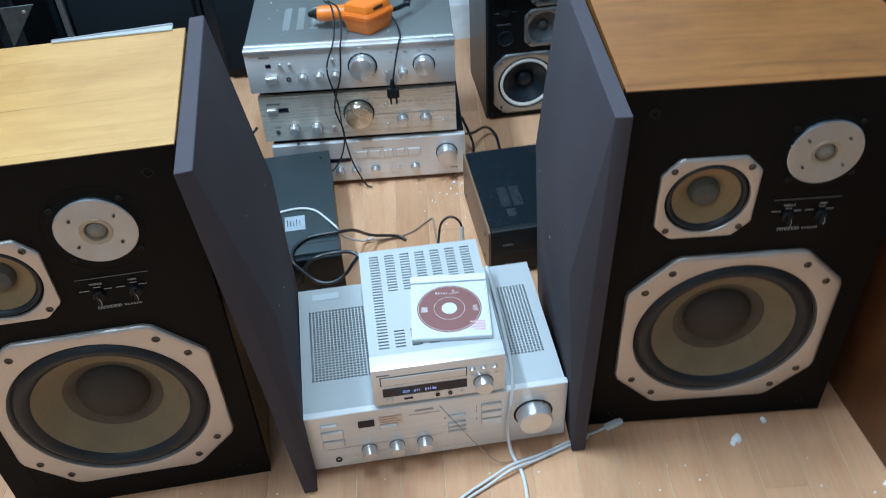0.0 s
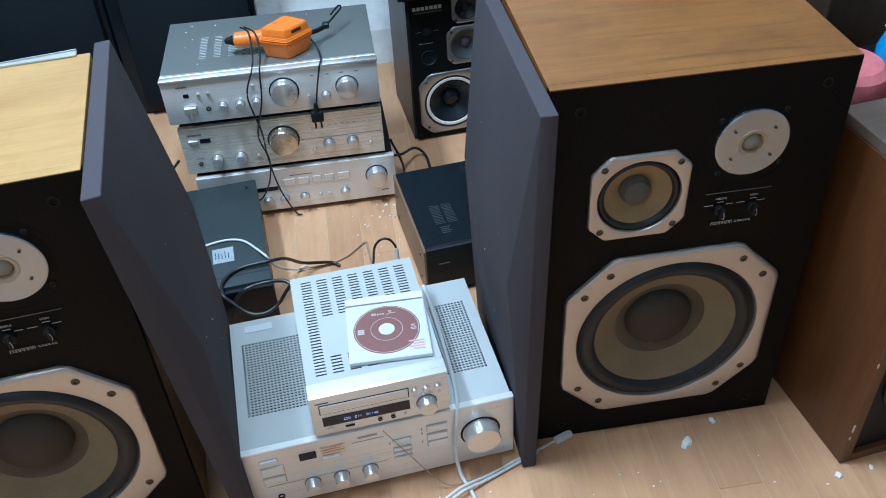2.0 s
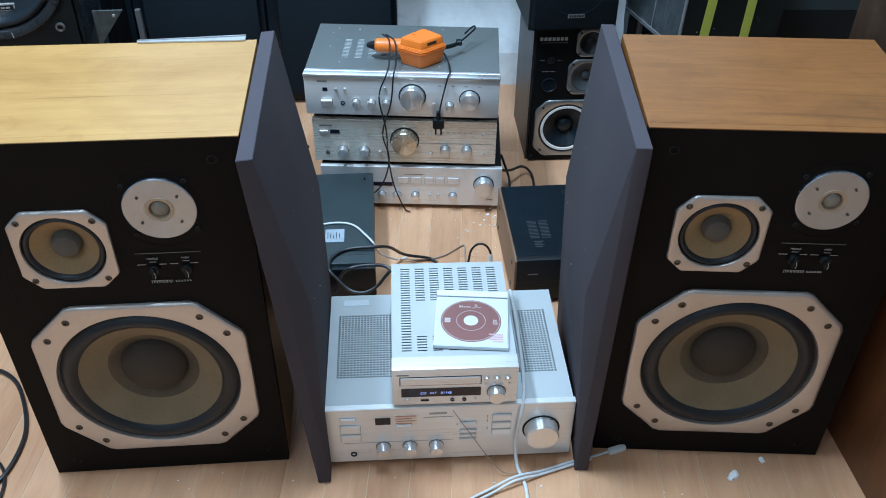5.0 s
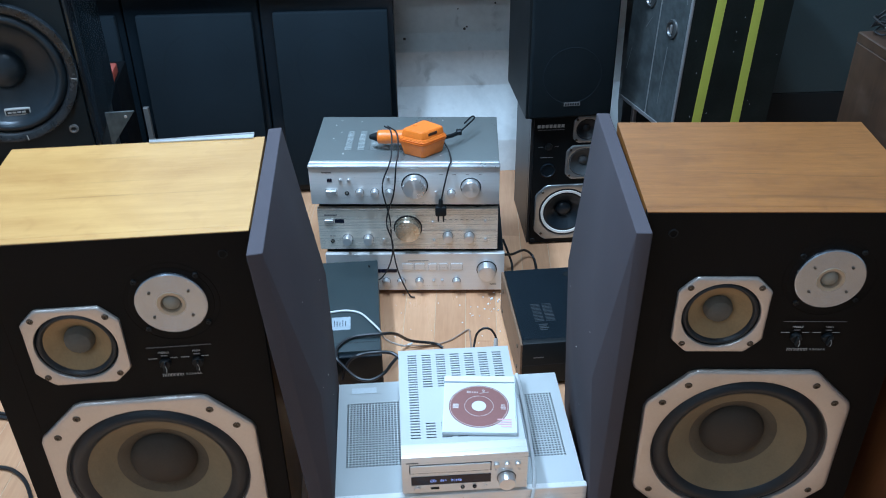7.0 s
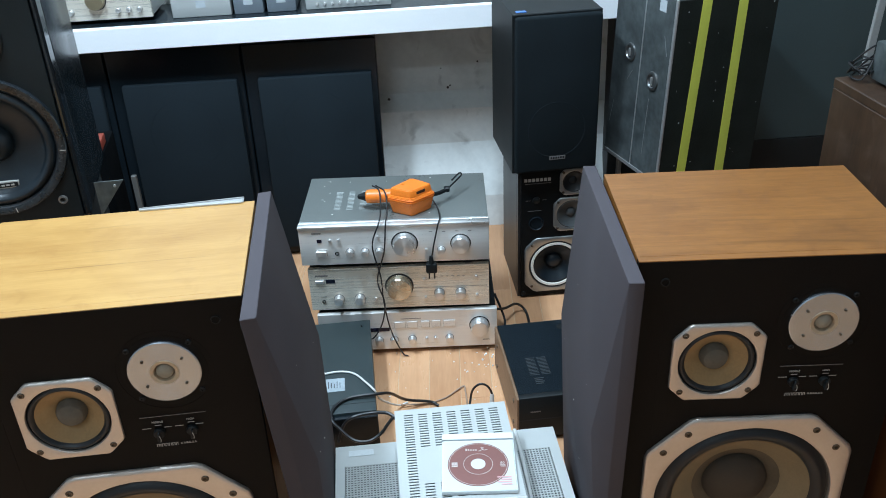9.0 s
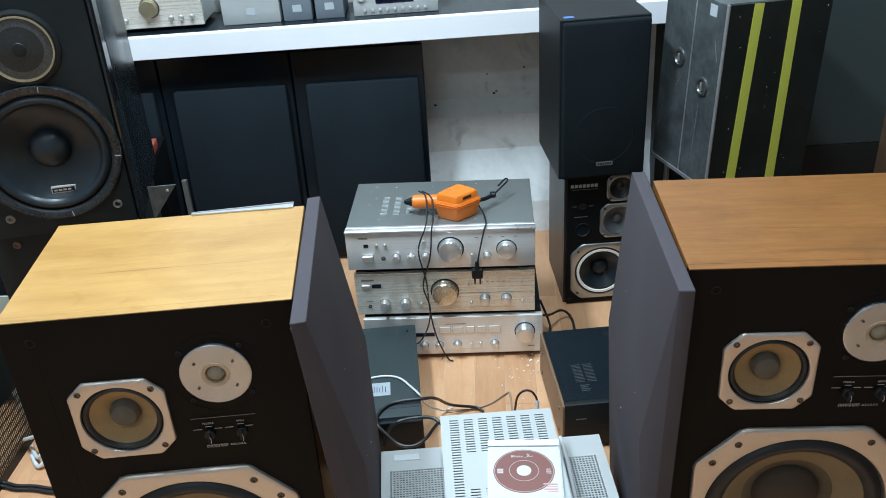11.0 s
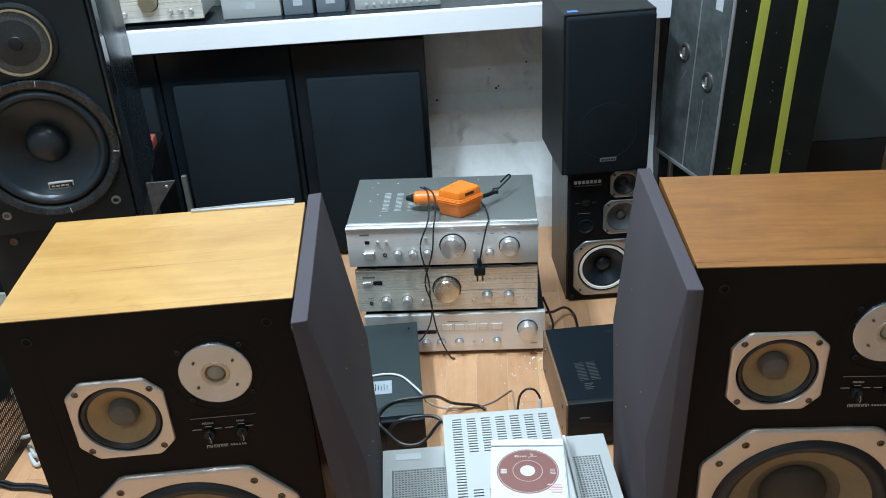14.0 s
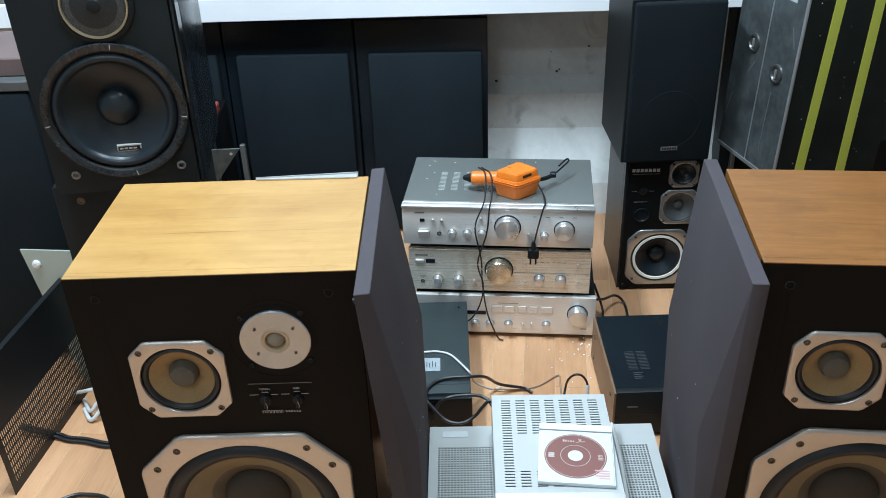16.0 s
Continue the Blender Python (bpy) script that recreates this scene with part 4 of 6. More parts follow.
seat = part("screw_recess", turned((-0.018, 0.004, 0.0643), [(0.005, 0), (0.0045, 0.0012), (0.002, 0.0006), (0, 0.0006)], axis="z", seg=16), ORANGE, top)
h = part("handle", turned((-0.028, 0.010, 0.032), [(0.0150, 0), (0.0165, 0.010), (0.0155, 0.040), (0.0165, 0.066), (0.0150, 0.076), (0.010, 0.080), (0, 0.080)], axis="-x", seg=28), ORANGE, tool, "orange round handle")
part("handle_cap", turned((-0.107, 0.010, 0.032), [(0.0115, 0), (0.0085, 0.008), (0.0050, 0.018), (0, 0.020)], axis="-x", seg=18), BLACK, h)
part("strain_relief", tube(bmesh.new(), [(0.044, 0.004, 0.032), (0.066, 0.024, 0.028), (0.084, 0.042, 0.028)], 0.0050), BLACK, tool)
part("tip_clamp", boxed(0.076, 0.090, 0.036, 0.050, 0.022, 0.034, 0.002, 1), BLACK_METAL, tool)
part("tip", tube(bmesh.new(), [(0.084, 0.042, 0.028), (0.105, 0.070, 0.036), (0.119, 0.092, 0.041), (0.114, 0.094, 0.045), (0.096, 0.066, 0.040)], 0.0020), BLACK_METAL, tool)


def cord(name, pts, r, mat, label, category="cable", extra=()):
    ob = part(name, tube(bmesh.new(), pts, r), mat)
    return tagged(ob, label, category)


FY = S1Y - 0.012
cord("power_lead", [(0.160, 0.150, OZ + 0.046), (0.178, 0.115, OZ + 0.048), (0.182, 0.065, OZ + 0.020), (0.178, 0.030, OZ + 0.006), (0.161, 0.020, 0.318), (0.174, 0.024, 0.233), (0.177, 0.022, 0.162), (0.188, 0.026, 0.079), (0.212, 0.026, 0.012), (0.226, 0.024, 0.004)], 0.0018, BLACK_CORD,
     "thin black lead hanging down the stack to the floor")
cord("power_lead", [(0.168, 0.150, OZ + 0.046), (0.192, 0.110, OZ + 0.046), (0.197, 0.062, OZ + 0.018), (0.194, 0.028, OZ + 0.006), (0.187, 0.018, 0.304), (0.166, 0.022, 0.225), (0.179, 0.018, 0.163), (0.166, 0.024, 0.096), (0.138, 0.020, 0.060), (0.120, 0.0, 0.115)], 0.0018, BLACK_CORD,
     "thin black lead hanging down the front of the stack")
lead = thing("mains_plug", pose(0, 0, 0), "black two-pin mains plug hanging on its lead", "plug")
part("lead", tube(bmesh.new(), [(0.300, 0.120, OZ + 0.02), (0.312, 0.09, OZ + 0.012), (0.318, 0.05, OZ + 0.006), (0.314, 0.028, 0.368), (0.302, 0.020, 0.318), (0.296, 0.020, 0.285)], 0.0019), BLACK_CORD, lead)
part("strain_relief", turned((0.294, 0.020, 0.266), [(0.0065, 0), (0.004, 0.02), (0, 0.021)], axis="z", seg=12), BLACK, lead)
bm = bmesh.new()
box(bm, 0.281, 0.307, 0.013, 0.027, 0.243, 0.268, 0.004, 2)
part("plug_body", bm, BLACK, lead)
for x in (0.288, 0.300):
    part("pin", turned((x, 0.020, 0.227), [(0.0, -0.0005), (0.002, 0), (0.0022, 0.018)], axis="z", seg=10), BLACK_METAL, lead)

# ---- two black units on the floor ----
lb = thing("black_component", pose(0.178, -0.318, 0, 0, 0, 6.2), "flat black steel component with a paper sticker on its lid", "hi-fi component")
LW, LD, LH = 0.43, 0.352, 0.110
feet_shift = bmesh.new()
for x in (-LW + 0.05, -0.05):
    for y in (0.05, LD - 0.05):
        lathe(feet_shift, (x, y, 0), [(0.014, 0), (0.016, 0.002), (0.016, 0.011), (0, 0.011)], "z", 16)
part("feet", feet_shift, BLACK, lb)
part("front_panel", boxed(-LW, 0, 0, 0.012, 0.010, LH - 0.006, 0.0012, 1), GLOSS_BLACK, lb)
part("case", boxed(-LW + 0.002, -0.002, 0.0122, LD, 0.012, LH, 0.0018, 2), LID_TEAL, lb)
part("lid_seam", boxed(-LW + 0.004, -0.004, 0.040, 0.0412, LH, LH + 0.0004), DARK_HOLE_SHADE, lb, smooth=False)
bm = bmesh.new()
for k in range(9):
    box(bm, -LW + 0.150, -LW + 0.153, 0.10 + 0.014 * k, 0.110 + 0.014 * k, LH, LH + 0.0004)
part("lid_vents", bm, DARK_HOLE_SHADE, lb, smooth=False)
st = part("paper_sticker", boxed(-0.107, -0.066, 0.086, 0.131, LH + 0.0003, LH + 0.0008), material("worn_sticker", (0.30, 0.34, 0.37), 0.6, vary=0.25, scale=60), lb, "torn pale sticker")
for k in range(5):
    part("pen_stroke", boxed(-0.102 + 0.0062 * k, -0.1006 + 0.0062 * k, 0.098, 0.120 - 0.004 * (k % 3), LH + 0.0009, LH + 0.0012), BLACK, st, smooth=False)

VENT_GREY = material("dim_grey_vent", (0.040, 0.044, 0.046), 0.5)
rb = thing("black_component", pose(0.4685, -0.300, 0, 0, 0, 6.8), "black hi-fi component with wooden side panels on the floor", "hi-fi component")
RW, RD, RH = 0.42, 0.275, 0.120
part("case", boxed(0.006, RW - 0.006, 0.016, RD, 0.012, RH - 0.001, 0.0012, 1), GLOSS_BLACK, rb)
part("front_panel", boxed(0.004, RW - 0.004, 0, 0.0155, 0.010, RH, 0.002, 2), BLACK, rb)
for x in (0.0, RW - 0.0055):
    part("side_panel", boxed(x, x + 0.0055, 0.002, RD, 0.008, RH - 0.003, 0.001, 1), SIDE_WOOD, rb, "brown wooden side panel")
for y, z in ((0.040, 0.028), (0.040, 0.085), (RD - 0.035, 0.085), (RD - 0.035, 0.028)):
    part("side_screw", turned((0, y, z), [(0.005, 0), (0.0045, 0.0015), (0, 0.002)], axis="-x", seg=14), SCREW, rb)
bm = bmesh.new()
for x in range(2):
    for y in range(13):
        box(bm, 0.044 + 0.025 * x, 0.064 + 0.025 * x, 0.076 + 0.0050 * y, 0.0776 + 0.0050 * y, RH - 0.001, RH - 0.0005)
part("lid_vents", bm, VENT_GREY, rb, "grey slotted vents", smooth=False)
bm = bmesh.new()
for y in range(4):
    box(bm, 0.050, 0.066 + 0.004 * (y % 2), 0.045 + 0.006 * y, 0.0475 + 0.006 * y, RH - 0.001, RH - 0.0005)
part("lid_print", bm, VENT_GREY, rb, smooth=False)
print_bars([(0.028, 0.082, 0.022, 0.003)], rb, GREY_INK_SHADE)
part("front_groove", boxed(0.006, RW - 0.006, -0.0004, 0, 0.060, 0.0615), DARK_HOLE_SHADE, rb, smooth=False)
part("fixing_disc", turned((0.150, 0.245, RH - 0.001), [(0.010, 0), (0.009, 0.0016), (0.004, 0.002), (0, 0.001)], axis="z", seg=20), BLACK, rb)
for x in (0.05, RW - 0.05):
    for y in (0.04, RD - 0.04):
        part("foot", turned((x, y, 0), [(0.016, 0), (0.017, 0.012), (0, 0.012)], axis="z", seg=16), BLACK, rb)


# ---- two bookshelf loudspeakers, one on the other ----
KW, KD, KL, KU = 0.196, 0.245, 0.379, 0.394
kl = thing("bookshelf_speaker", pose(0.516, 0.2725, 0, 0, 0, 5.6), "black bookshelf loudspeaker without grille standing on the floor", "loudspeaker", "pair of bookshelf loudspeakers")
bm = bmesh.new()
box(bm, 0, KW, 0.0302, KD, 0, KL, 0.002, 1)
for x0, x1, z0, z1 in ((0, 0.006, 0, KL), (KW - 0.006, KW, 0, KL), (0.006, KW - 0.006, 0, 0.006), (0.006, KW - 0.006, KL - 0.006, KL)):
    box(bm, x0, x1, 0.012, 0.0301, z0, z1)
part("cabinet", bm, material("grey_brown_vinyl", (0.022, 0.020, 0.019), 0.42, vary=0.25, scale=6, bump=0.2, fine=300, stretch=(1, 1, 0.2)), kl, "grey-brown vinyl cabinet")
NAVY_DEEP = material("deep_black_vinyl", (0.0036, 0.0048, 0.0056), 0.45, vary=0.3, scale=8, bump=0.2, fine=400, spec=0.16)
NAVY_BLACK = material("matt_black_vinyl", (0.0095, 0.0138, 0.0158), 0.50, vary=0.3, scale=8, bump=0.2, fine=400, spec=0.2)
bm = holed_board(KW - 0.0124, KL - 0.0124, [(0.0918, 0.0938, 0.0575), (0.1318, 0.2398, 0.038), (0.1348, 0.3313, 0.028)], 0.0, 0.0296)
bmesh.ops.translate(bm, vec=(0.0062, 0, 0.0062), verts=bm.verts)
part("baffle", bm, NAVY_DEEP, kl, smooth=False)
PLATE_DARK = material("dull_metal_plate", (0.40, 0.41, 0.41), 0.32, 0.85, vary=0.1, scale=20)
for x, z, hh, cc, rr, mt in ((0.098, 0.100, 0.082, 0.136, 0.070, PLATE_DARK), (0.138, 0.246, 0.0480, 0.080, 0.0395, PLATE_DARK), (0.141, 0.3375, 0.0365, 0.060, 0.0290, PLATE_DARK)):
    f = part("driver_frame", driver_frame(x, z, hh, cc, rr, 0.004, 64), mt, kl, "dull silver cut-corner frame")
    k = (hh + cc - hh) / 2 * 0.92
    screws(f, [(x + a * k, z + b * k) for a in (-1, 1) for b in (-1, 1)], 0.0035, -0.004)
part("trim_ring", turned((0.098, 0, 0.100), [(0.0660, 0.001), (0.0652, 0.0046), (0.0595, 0.0044), (0.0575, 0.001)], seg=48), material("pale_cream_foam", (0.80, 0.77, 0.70), 0.8, vary=0.12, scale=50), kl, "pale foam ring")
part("gasket", turned((0.098, 0, 0.100), [(0.0702, 0.0), (0.0695, 0.0036), (0.0665, 0.0036), (0.0655, 0.001)], seg=48), RUBBER, kl)
part("surround", turned((0.098, 0, 0.100), roll_profile(0.0588, 0.0515, 0.002, 0.001, 6), seg=48), RUBBER, kl)
part("cone", turned((0.098, 0, 0.100), [(0.0520, 0.001), (0.046, -0.0035), (0.034, -0.0120), (0.0225, -0.0190), (0.0220, -0.0165), (0.0170, -0.0105), (0.009, -0.0075), (0, -0.0065)], seg=40), POLY_CONE, kl)
part("dome", turned((0.138, 0, 0.246), [(0.0395, 0.002), (0.0370, 0.0030), (0.0335, 0.0), (0.022, -0.0070), (0.0125, -0.0110), (0.0120, -0.0085), (0.007, -0.0050), (0, -0.0040)], seg=32), material("grey_midrange_cone", (0.055, 0.060, 0.062), 0.45, vary=0.2, scale=30), kl)
part("dome", turned((0.141, 0, 0.3375), [(0.029, 0.002), (0.0265, 0.0025), (0.023, -0.001), (0.014, -0.0065), (0.0095, -0.0085), (0.0090, -0.0065), (0.0045, -0.0035), (0, -0.0030)], seg=28), RUBBER, kl)
part("port", turned((0.046, 0, 0.225), [(0.020, 0), (0.0195, 0.003), (0.0175, 0.0035), (0.016, 0.0006), (0, 0.0006)], seg=28), GLOSS_BLACK, kl)
part("dial", turned((0.045, 0, 0.292), [(0.010, 0), (0.0095, 0.003), (0.004, 0.004), (0, 0.006)], seg=20), BLACK, kl)
print_bars([(0.014 + 0.0100 * k, 0.349, 0.0074, 0.0085) for k in range(7)], kl, WHITE_INK, "maker_mark")
print_bars([(0.016, 0.339, 0.066, 0.0012), (0.024, 0.262, 0.034, 0.0014), (0.018, 0.292, 0.012, 0.001), (0.060, 0.292, 0.012, 0.001)], kl, GREY_INK_SHADE)
for x in (0.014, KW - 0.014):
    part("peg_socket", turned((x, 0, 0.014), [(0.007, 0), (0.006, 0.002), (0.003, 0.001), (0, 0)], seg=16), BLACK, kl)

ku = thing("bookshelf_speaker", pose(0.500, 0.235, KL, 0, 0, 8.0), "black bookshelf loudspeaker with cloth grille standing on its twin", "loudspeaker", "pair of bookshelf loudspeakers")
part("cabinet", boxed(0, KW + 0.016, 0.018, KD + 0.02, 0, KU, 0.002, 1), BLACK, ku)
g = part("grille", boxed(0.004, KW + 0.012, -0.002, 0.0172, 0.006, KU - 0.004, 0.007, 3), material("dark_grille_cloth", (0.0080, 0.0118, 0.0142), 0.85, vary=0.35, scale=5, bump=0.6, fine=900, spec=0.12), ku, "black cloth grille")
print_bars([(0.088, 0.043, 0.040, 0.010)], g, GREY_INK_SHADE, "badge", -0.0036)
print_bars([(0.091 + 0.006 * k, 0.043, 0.004, 0.005) for k in range(6)], g, BLACK, "maker_mark", -0.0042)
part("driver_outline", turned((0.105, -0.002, 0.115), [(0.072, -0.001), (0.070, 0.0006), (0.068, -0.001)], seg=48), BLACK_CLOTH, g)
part("blue_label", boxed(0.012, 0.036, 0.030, 0.045, KU, KU + 0.001), SKY_FILM, ku, "blue label", smooth=False)

# ---- white shelf along the back wall, and what stands on it ----
SHZ, SHY = 0.721, 0.55
TILT = 0.6   # the shelf rises a little towards the boards
sh = thing("shelf", pose(0.3, SHY, SHZ, 0, -TILT, 3.6) @ Matrix.Translation((-0.3, -SHY, -SHZ)), "long shelf with a white front edge and dark top", "shelf")
part("board", boxed(-1.75, 0.86, SHY + 0.021, 0.785, SHZ - 0.035, SHZ - 0.002), GLOSS_BLACK, sh, "glossy dark shelf board", smooth=False)
bm = bmesh.new()
box(bm, -1.75, 0.86, SHY, SHY + 0.0205, SHZ - 0.060, SHZ, 0.0015, 1)
part("front_edge", bm, WHITE_LAMINATE, sh, "white laminated edge")
for x in (-1.72, 0.82):
    part("shelf_support", boxed(x, x + 0.03, 0.65, 0.735, 0.018, SHZ - 0.036), BLACK_METAL, sh, smooth=False)


SHELF_TAG = material("pale_grey_tag", (0.42, 0.45, 0.47), 0.5)


def on_shelf(x, y):
    return pose(x, y + (x - 0.3) * math.tan(radians(3.6)), SHZ - 0.002 + (x - 0.3) * math.tan(radians(TILT)), 0, -TILT, 3.6)


def shelf_box(x0, x1, h, mat, label, name="small_box", y=SHY + 0.068, badge=True, category="box"):
    t = thing(name, on_shelf(x0, y), label, category)
    part("body", boxed(0, x1 - x0, 0, 0.14, 0, h, 0.003, 2), mat, t)
    if badge:
        part("label", boxed((x1 - x0) / 2 - 0.012, (x1 - x0) / 2 + 0.012, -0.0006, 0.0, 0.024, 0.042), SHELF_TAG, t, "pale label", smooth=False)
    return t


sa = thing("amplifier", on_shelf(-0.79, SHY + 0.062), "champagne silver amplifier on the white-edged shelf", "amplifier")
feet(sa, 0.375, 0.155, 0.010, 0.012)
part("front_panel", boxed(0, 0.375, 0, 0.012, 0.010, 0.125, 0.001, 1), WARM_SILVER, sa)
part("case", boxed(0.003, 0.372, 0.0122, 0.155, 0.012, 0.122), PAINT_SILVER, sa, smooth=False)
front_knob(sa, 0.238, 0.062, 0.024, 0.02, BRASS, "volume_knob")
for u in (0.13, 0.17, 0.29, 0.317, 0.345):
    front_knob(sa, u, 0.033, 0.0065, 0.010, SPUN)
shelf_box(-0.368, -0.214, 0.16, PAINT_SILVER, "silver box speaker on the shelf", "small_speaker", category="loudspeaker")
GREY_PLASTIC = material("blue_grey_plastic", (0.16, 0.185, 0.21), 0.45, vary=0.1)
shelf_box(-0.207, -0.130, 0.12, GREY_PLASTIC, "small blue-grey plastic speaker on the shelf", "small_speaker", category="loudspeaker")
shelf_box(-0.121, -0.045, 0.12, GREY_PLASTIC, "small blue-grey plastic speaker on the shelf", "small_speaker", category="loudspeaker")
sr = shelf_box(-0.020, 0.205, 0.10, PAINT_SILVER, "silver compact stereo on the shelf", "compact_stereo", badge=False, category="stereo")
part("display_window", boxed(0.06, 0.16, -0.001, 0, 0.030, 0.06), WINDOW_BLACK, sr)
for k in range(9):
    part("small_button", turned((0.03 + 0.02 * k, 0, 0.014), knob_profile(0.004, 0.004), seg=12), SPUN, sr)
part("round_control", turned((0.022, 0, 0.050), knob_profile(0.012, 0.006), seg=24), SPUN, sr)

# ---- tall black loudspeakers under the shelf ----
# leftmost one added to fill a dark area; cabinet widths close a lit gap
for x, yaw, z in ((-0.8955, 0, 0.0), (-0.5325, 1.5, 0.0), (-0.1695, 0.5, 0.0)):
    t = thing("floor_speaker", pose(x, 0.590 + (x - 0.3) * SKEW, 0, -2, 0, 4.0), "tall black loudspeaker with cloth grille standing under the shelf", "loudspeaker", "tall black loudspeakers")
    part("cabinet", boxed(-0.034, 0.3255, 0, 0.145, 0.003, 0.635, 0.003, 1), GLOSS_BLACK, t)
    gr = part("grille", boxed(0.001, 0.310, -0.022, -0.0005, 0.03, 0.545, 0.006, 2), BLACK_CLOTH, t, "black cloth grille")
    part("driver_outline", turned((0.155, -0.022, 0.40), [(0.100, -0.001), (0.098, 0.0003), (0.096, -0.001)], seg=48), BLACK_CLOTH, gr)

# ---- big black loudspeaker on a black cabinet ----
base = thing("black_cabinet", pose(-0.6141, -0.3229, 0, 0, 0, 14), "black loudspeaker cabinet on the floor under the big one", "loudspeaker")
part("cabinet", boxed(0, 0.290, 0.004, 0.19, 0, 0.572, 0.004, 2), BLACK, base)
screws(base, [(0.048, 0.540), (0.266, 0.540)], 0.008, 0.004)
big = thing("floor_speaker", pose(-0.5850, -0.3485, 0.5725, 0, 0, 14), "big black three-way loudspeaker with a wide woofer on a black cabinet", "loudspeaker")
BW, BH, BD = 0.272, 0.62, 0.29
part("cabinet", boxed(0.0, BW, 0.0452, BD, 0, BH, 0.004, 2), GLOSS_BLACK, big)
bx, bz = 0.136, 0.155
part("baffle", holed_board(BW - 0.0125, BH - 0.001, [(bx, bz, 0.1135)], 0.0, 0.045), NAVY_BLACK, big, smooth=False)
fr = part("woofer_frame", turned((bx, 0, bz), [(0.1265, 0), (0.1255, 0.006), (0.121, 0.009), (0.1125, 0.009), (0.109, 0.006), (0.108, 0.001), (0.110, -0.012)], seg=72), RUBBER, big, "grey-edged round woofer frame")
part("frame_ring", turned((bx, 0, bz), [(0.1260, 0.0070), (0.1248, 0.0102), (0.1150, 0.0102), (0.1120, 0.0085)], seg=72), material("scuffed_black_ring", (0.016, 0.020, 0.023), 0.26, 0.1, vary=0.8, scale=26, bump=0.3), fr, "worn grey ring")
for a in (-8, 82, 188, 278):
    tick = part("ring_joint", boxed(0.1150, 0.1248, -0.0110, -0.0095, -0.0006, 0.0006), WHITE_INK, fr, smooth=False)
    tick.matrix_basis = Matrix.Translation((bx, 0, bz)) @ Matrix.Rotation(radians(-a), 4, "Y")
part("edge_chamfer", boxed(BW - 0.0122, BW - 0.0006, 0.0010, 0.0448, 0.001, BH - 0.001, 0.004, 1), material("polished_black_edge", (0.010, 0.013, 0.016), 0.14, vary=0.3, scale=12, rough_vary=0.05), big, "pale worn front edge")
part("surround", turned((bx, 0, bz), roll_profile(0.109, 0.0895, 0.008, 0.0015), seg=64), POLY_CONE, big, "black rubber surround")
part("cone", turned((bx, 0, bz), [(0.0900, 0.002), (0.087, -0.001), (0.071, -0.0090), (0.052, -0.0175), (0.0365, -0.0240), (0.0355, -0.0215), (0.0320, -0.0135), (0.0250, -0.0070), (0.0130, -0.0030), (0, -0.0020)], seg=64), POLY_CONE, big, "glossy black cone with domed cap")
part("name_plate", boxed(bx - 0.013, bx + 0.030, 0.0034, 0.0120, bz - 0.080, bz - 0.068), WHITE_INK, big, smooth=False)
part("name_plate_field", boxed(bx - 0.011, bx + 0.028, 0.0028, 0.0033, bz - 0.078, bz - 0.070), BLACK, big, smooth=False)
print_bars([(bx - 0.008 + 0.008 * k, bz - 0.074, 0.006, 0.003) for k in range(4)], big, WHITE_INK, "maker_mark", 0.0022)
bmz = bz + 0.189
part("midrange_plate", turned((bx + 0.005, 0, bmz), [(0.0655, 0), (0.0645, 0.005), (0.060, 0.007), (0.0535, 0.005)], seg=56), BLACK, big)
part("midrange_ring", turned((bx + 0.005, 0, bmz), [(0.0560, 0.0055), (0.0555, 0.0085), (0.0528, 0.0085), (0.0518, 0.004)], seg=56), BRASS, big, "gold ring")
part("midrange_mesh", turned((bx + 0.005, 0, bmz), [(0.0520, 0.004), (0.046, 0.0056), (0.0385, 0.0066)], seg=48), material("fine_metal_mesh", (0.062, 0.066, 0.068), 0.5, 0.4, vary=0.5, scale=300, bump=0.6, fine=600), big, "fine metal mesh")
part("midrange_dome", turned((bx + 0.005, 0, bmz), [(0.0386, 0.0064), (0.020, 0.0085), (0.012, 0.0092)], seg=40), material("dark_dome_mesh", (0.014, 0.016, 0.017), 0.5, 0.2, vary=0.6, scale=300, bump=0.8, fine=700), big, "dark mesh dome")
part("midrange_cap", turned((bx + 0.005, 0, bmz), [(0.0122, 0.0090), (0.011, 0.0105), (0.006, 0.0115), (0, 0.012)], seg=24), BLACK, big)
bty = bmz + 0.145
part("tweeter_ring", turned((bx - 0.05, 0, bty), [(0.047, 0), (0.046, 0.005), (0.040, 0.006), (0.037, 0.002), (0, 0.004)], seg=40), BRASS, big, "gold-ringed tweeter")
print_bars([(bx + 0.045 + 0.009 * k, bmz + 0.080, 0.006, 0.006) for k in range(5)] + [(bx + 0.020 + 0.0105 * k, bmz + 0.095, 0.006, 0.007) for k in range(8)], big, WHITE_INK, "maker_mark")
for x, z in ((0.0407, 0.0375), (0.2313, 0.0405)):
    part("peg_socket", turned((x, 0, z), [(0.0085, 0), (0.008, 0.003), (0.005, 0.0035), (0.004, 0), (0, 0)], seg=20), WIRE_GREY, big)
br = thing("metal_bracket", pose(-0.301, -0.285, 0.5725, 0, 0, 8), "grey triangular steel bracket beside the big black loudspeaker", "bracket")
bm = bmesh.new()
v = [bm.verts.new(p) for p in ((0, 0, 0), (0.052, 0, 0.068), (0.0, 0, 0.068))] + [bm.verts.new(p) for p in ((0, 0.003, 0), (0.052, 0.003, 0.068), (0.0, 0.003, 0.068))]
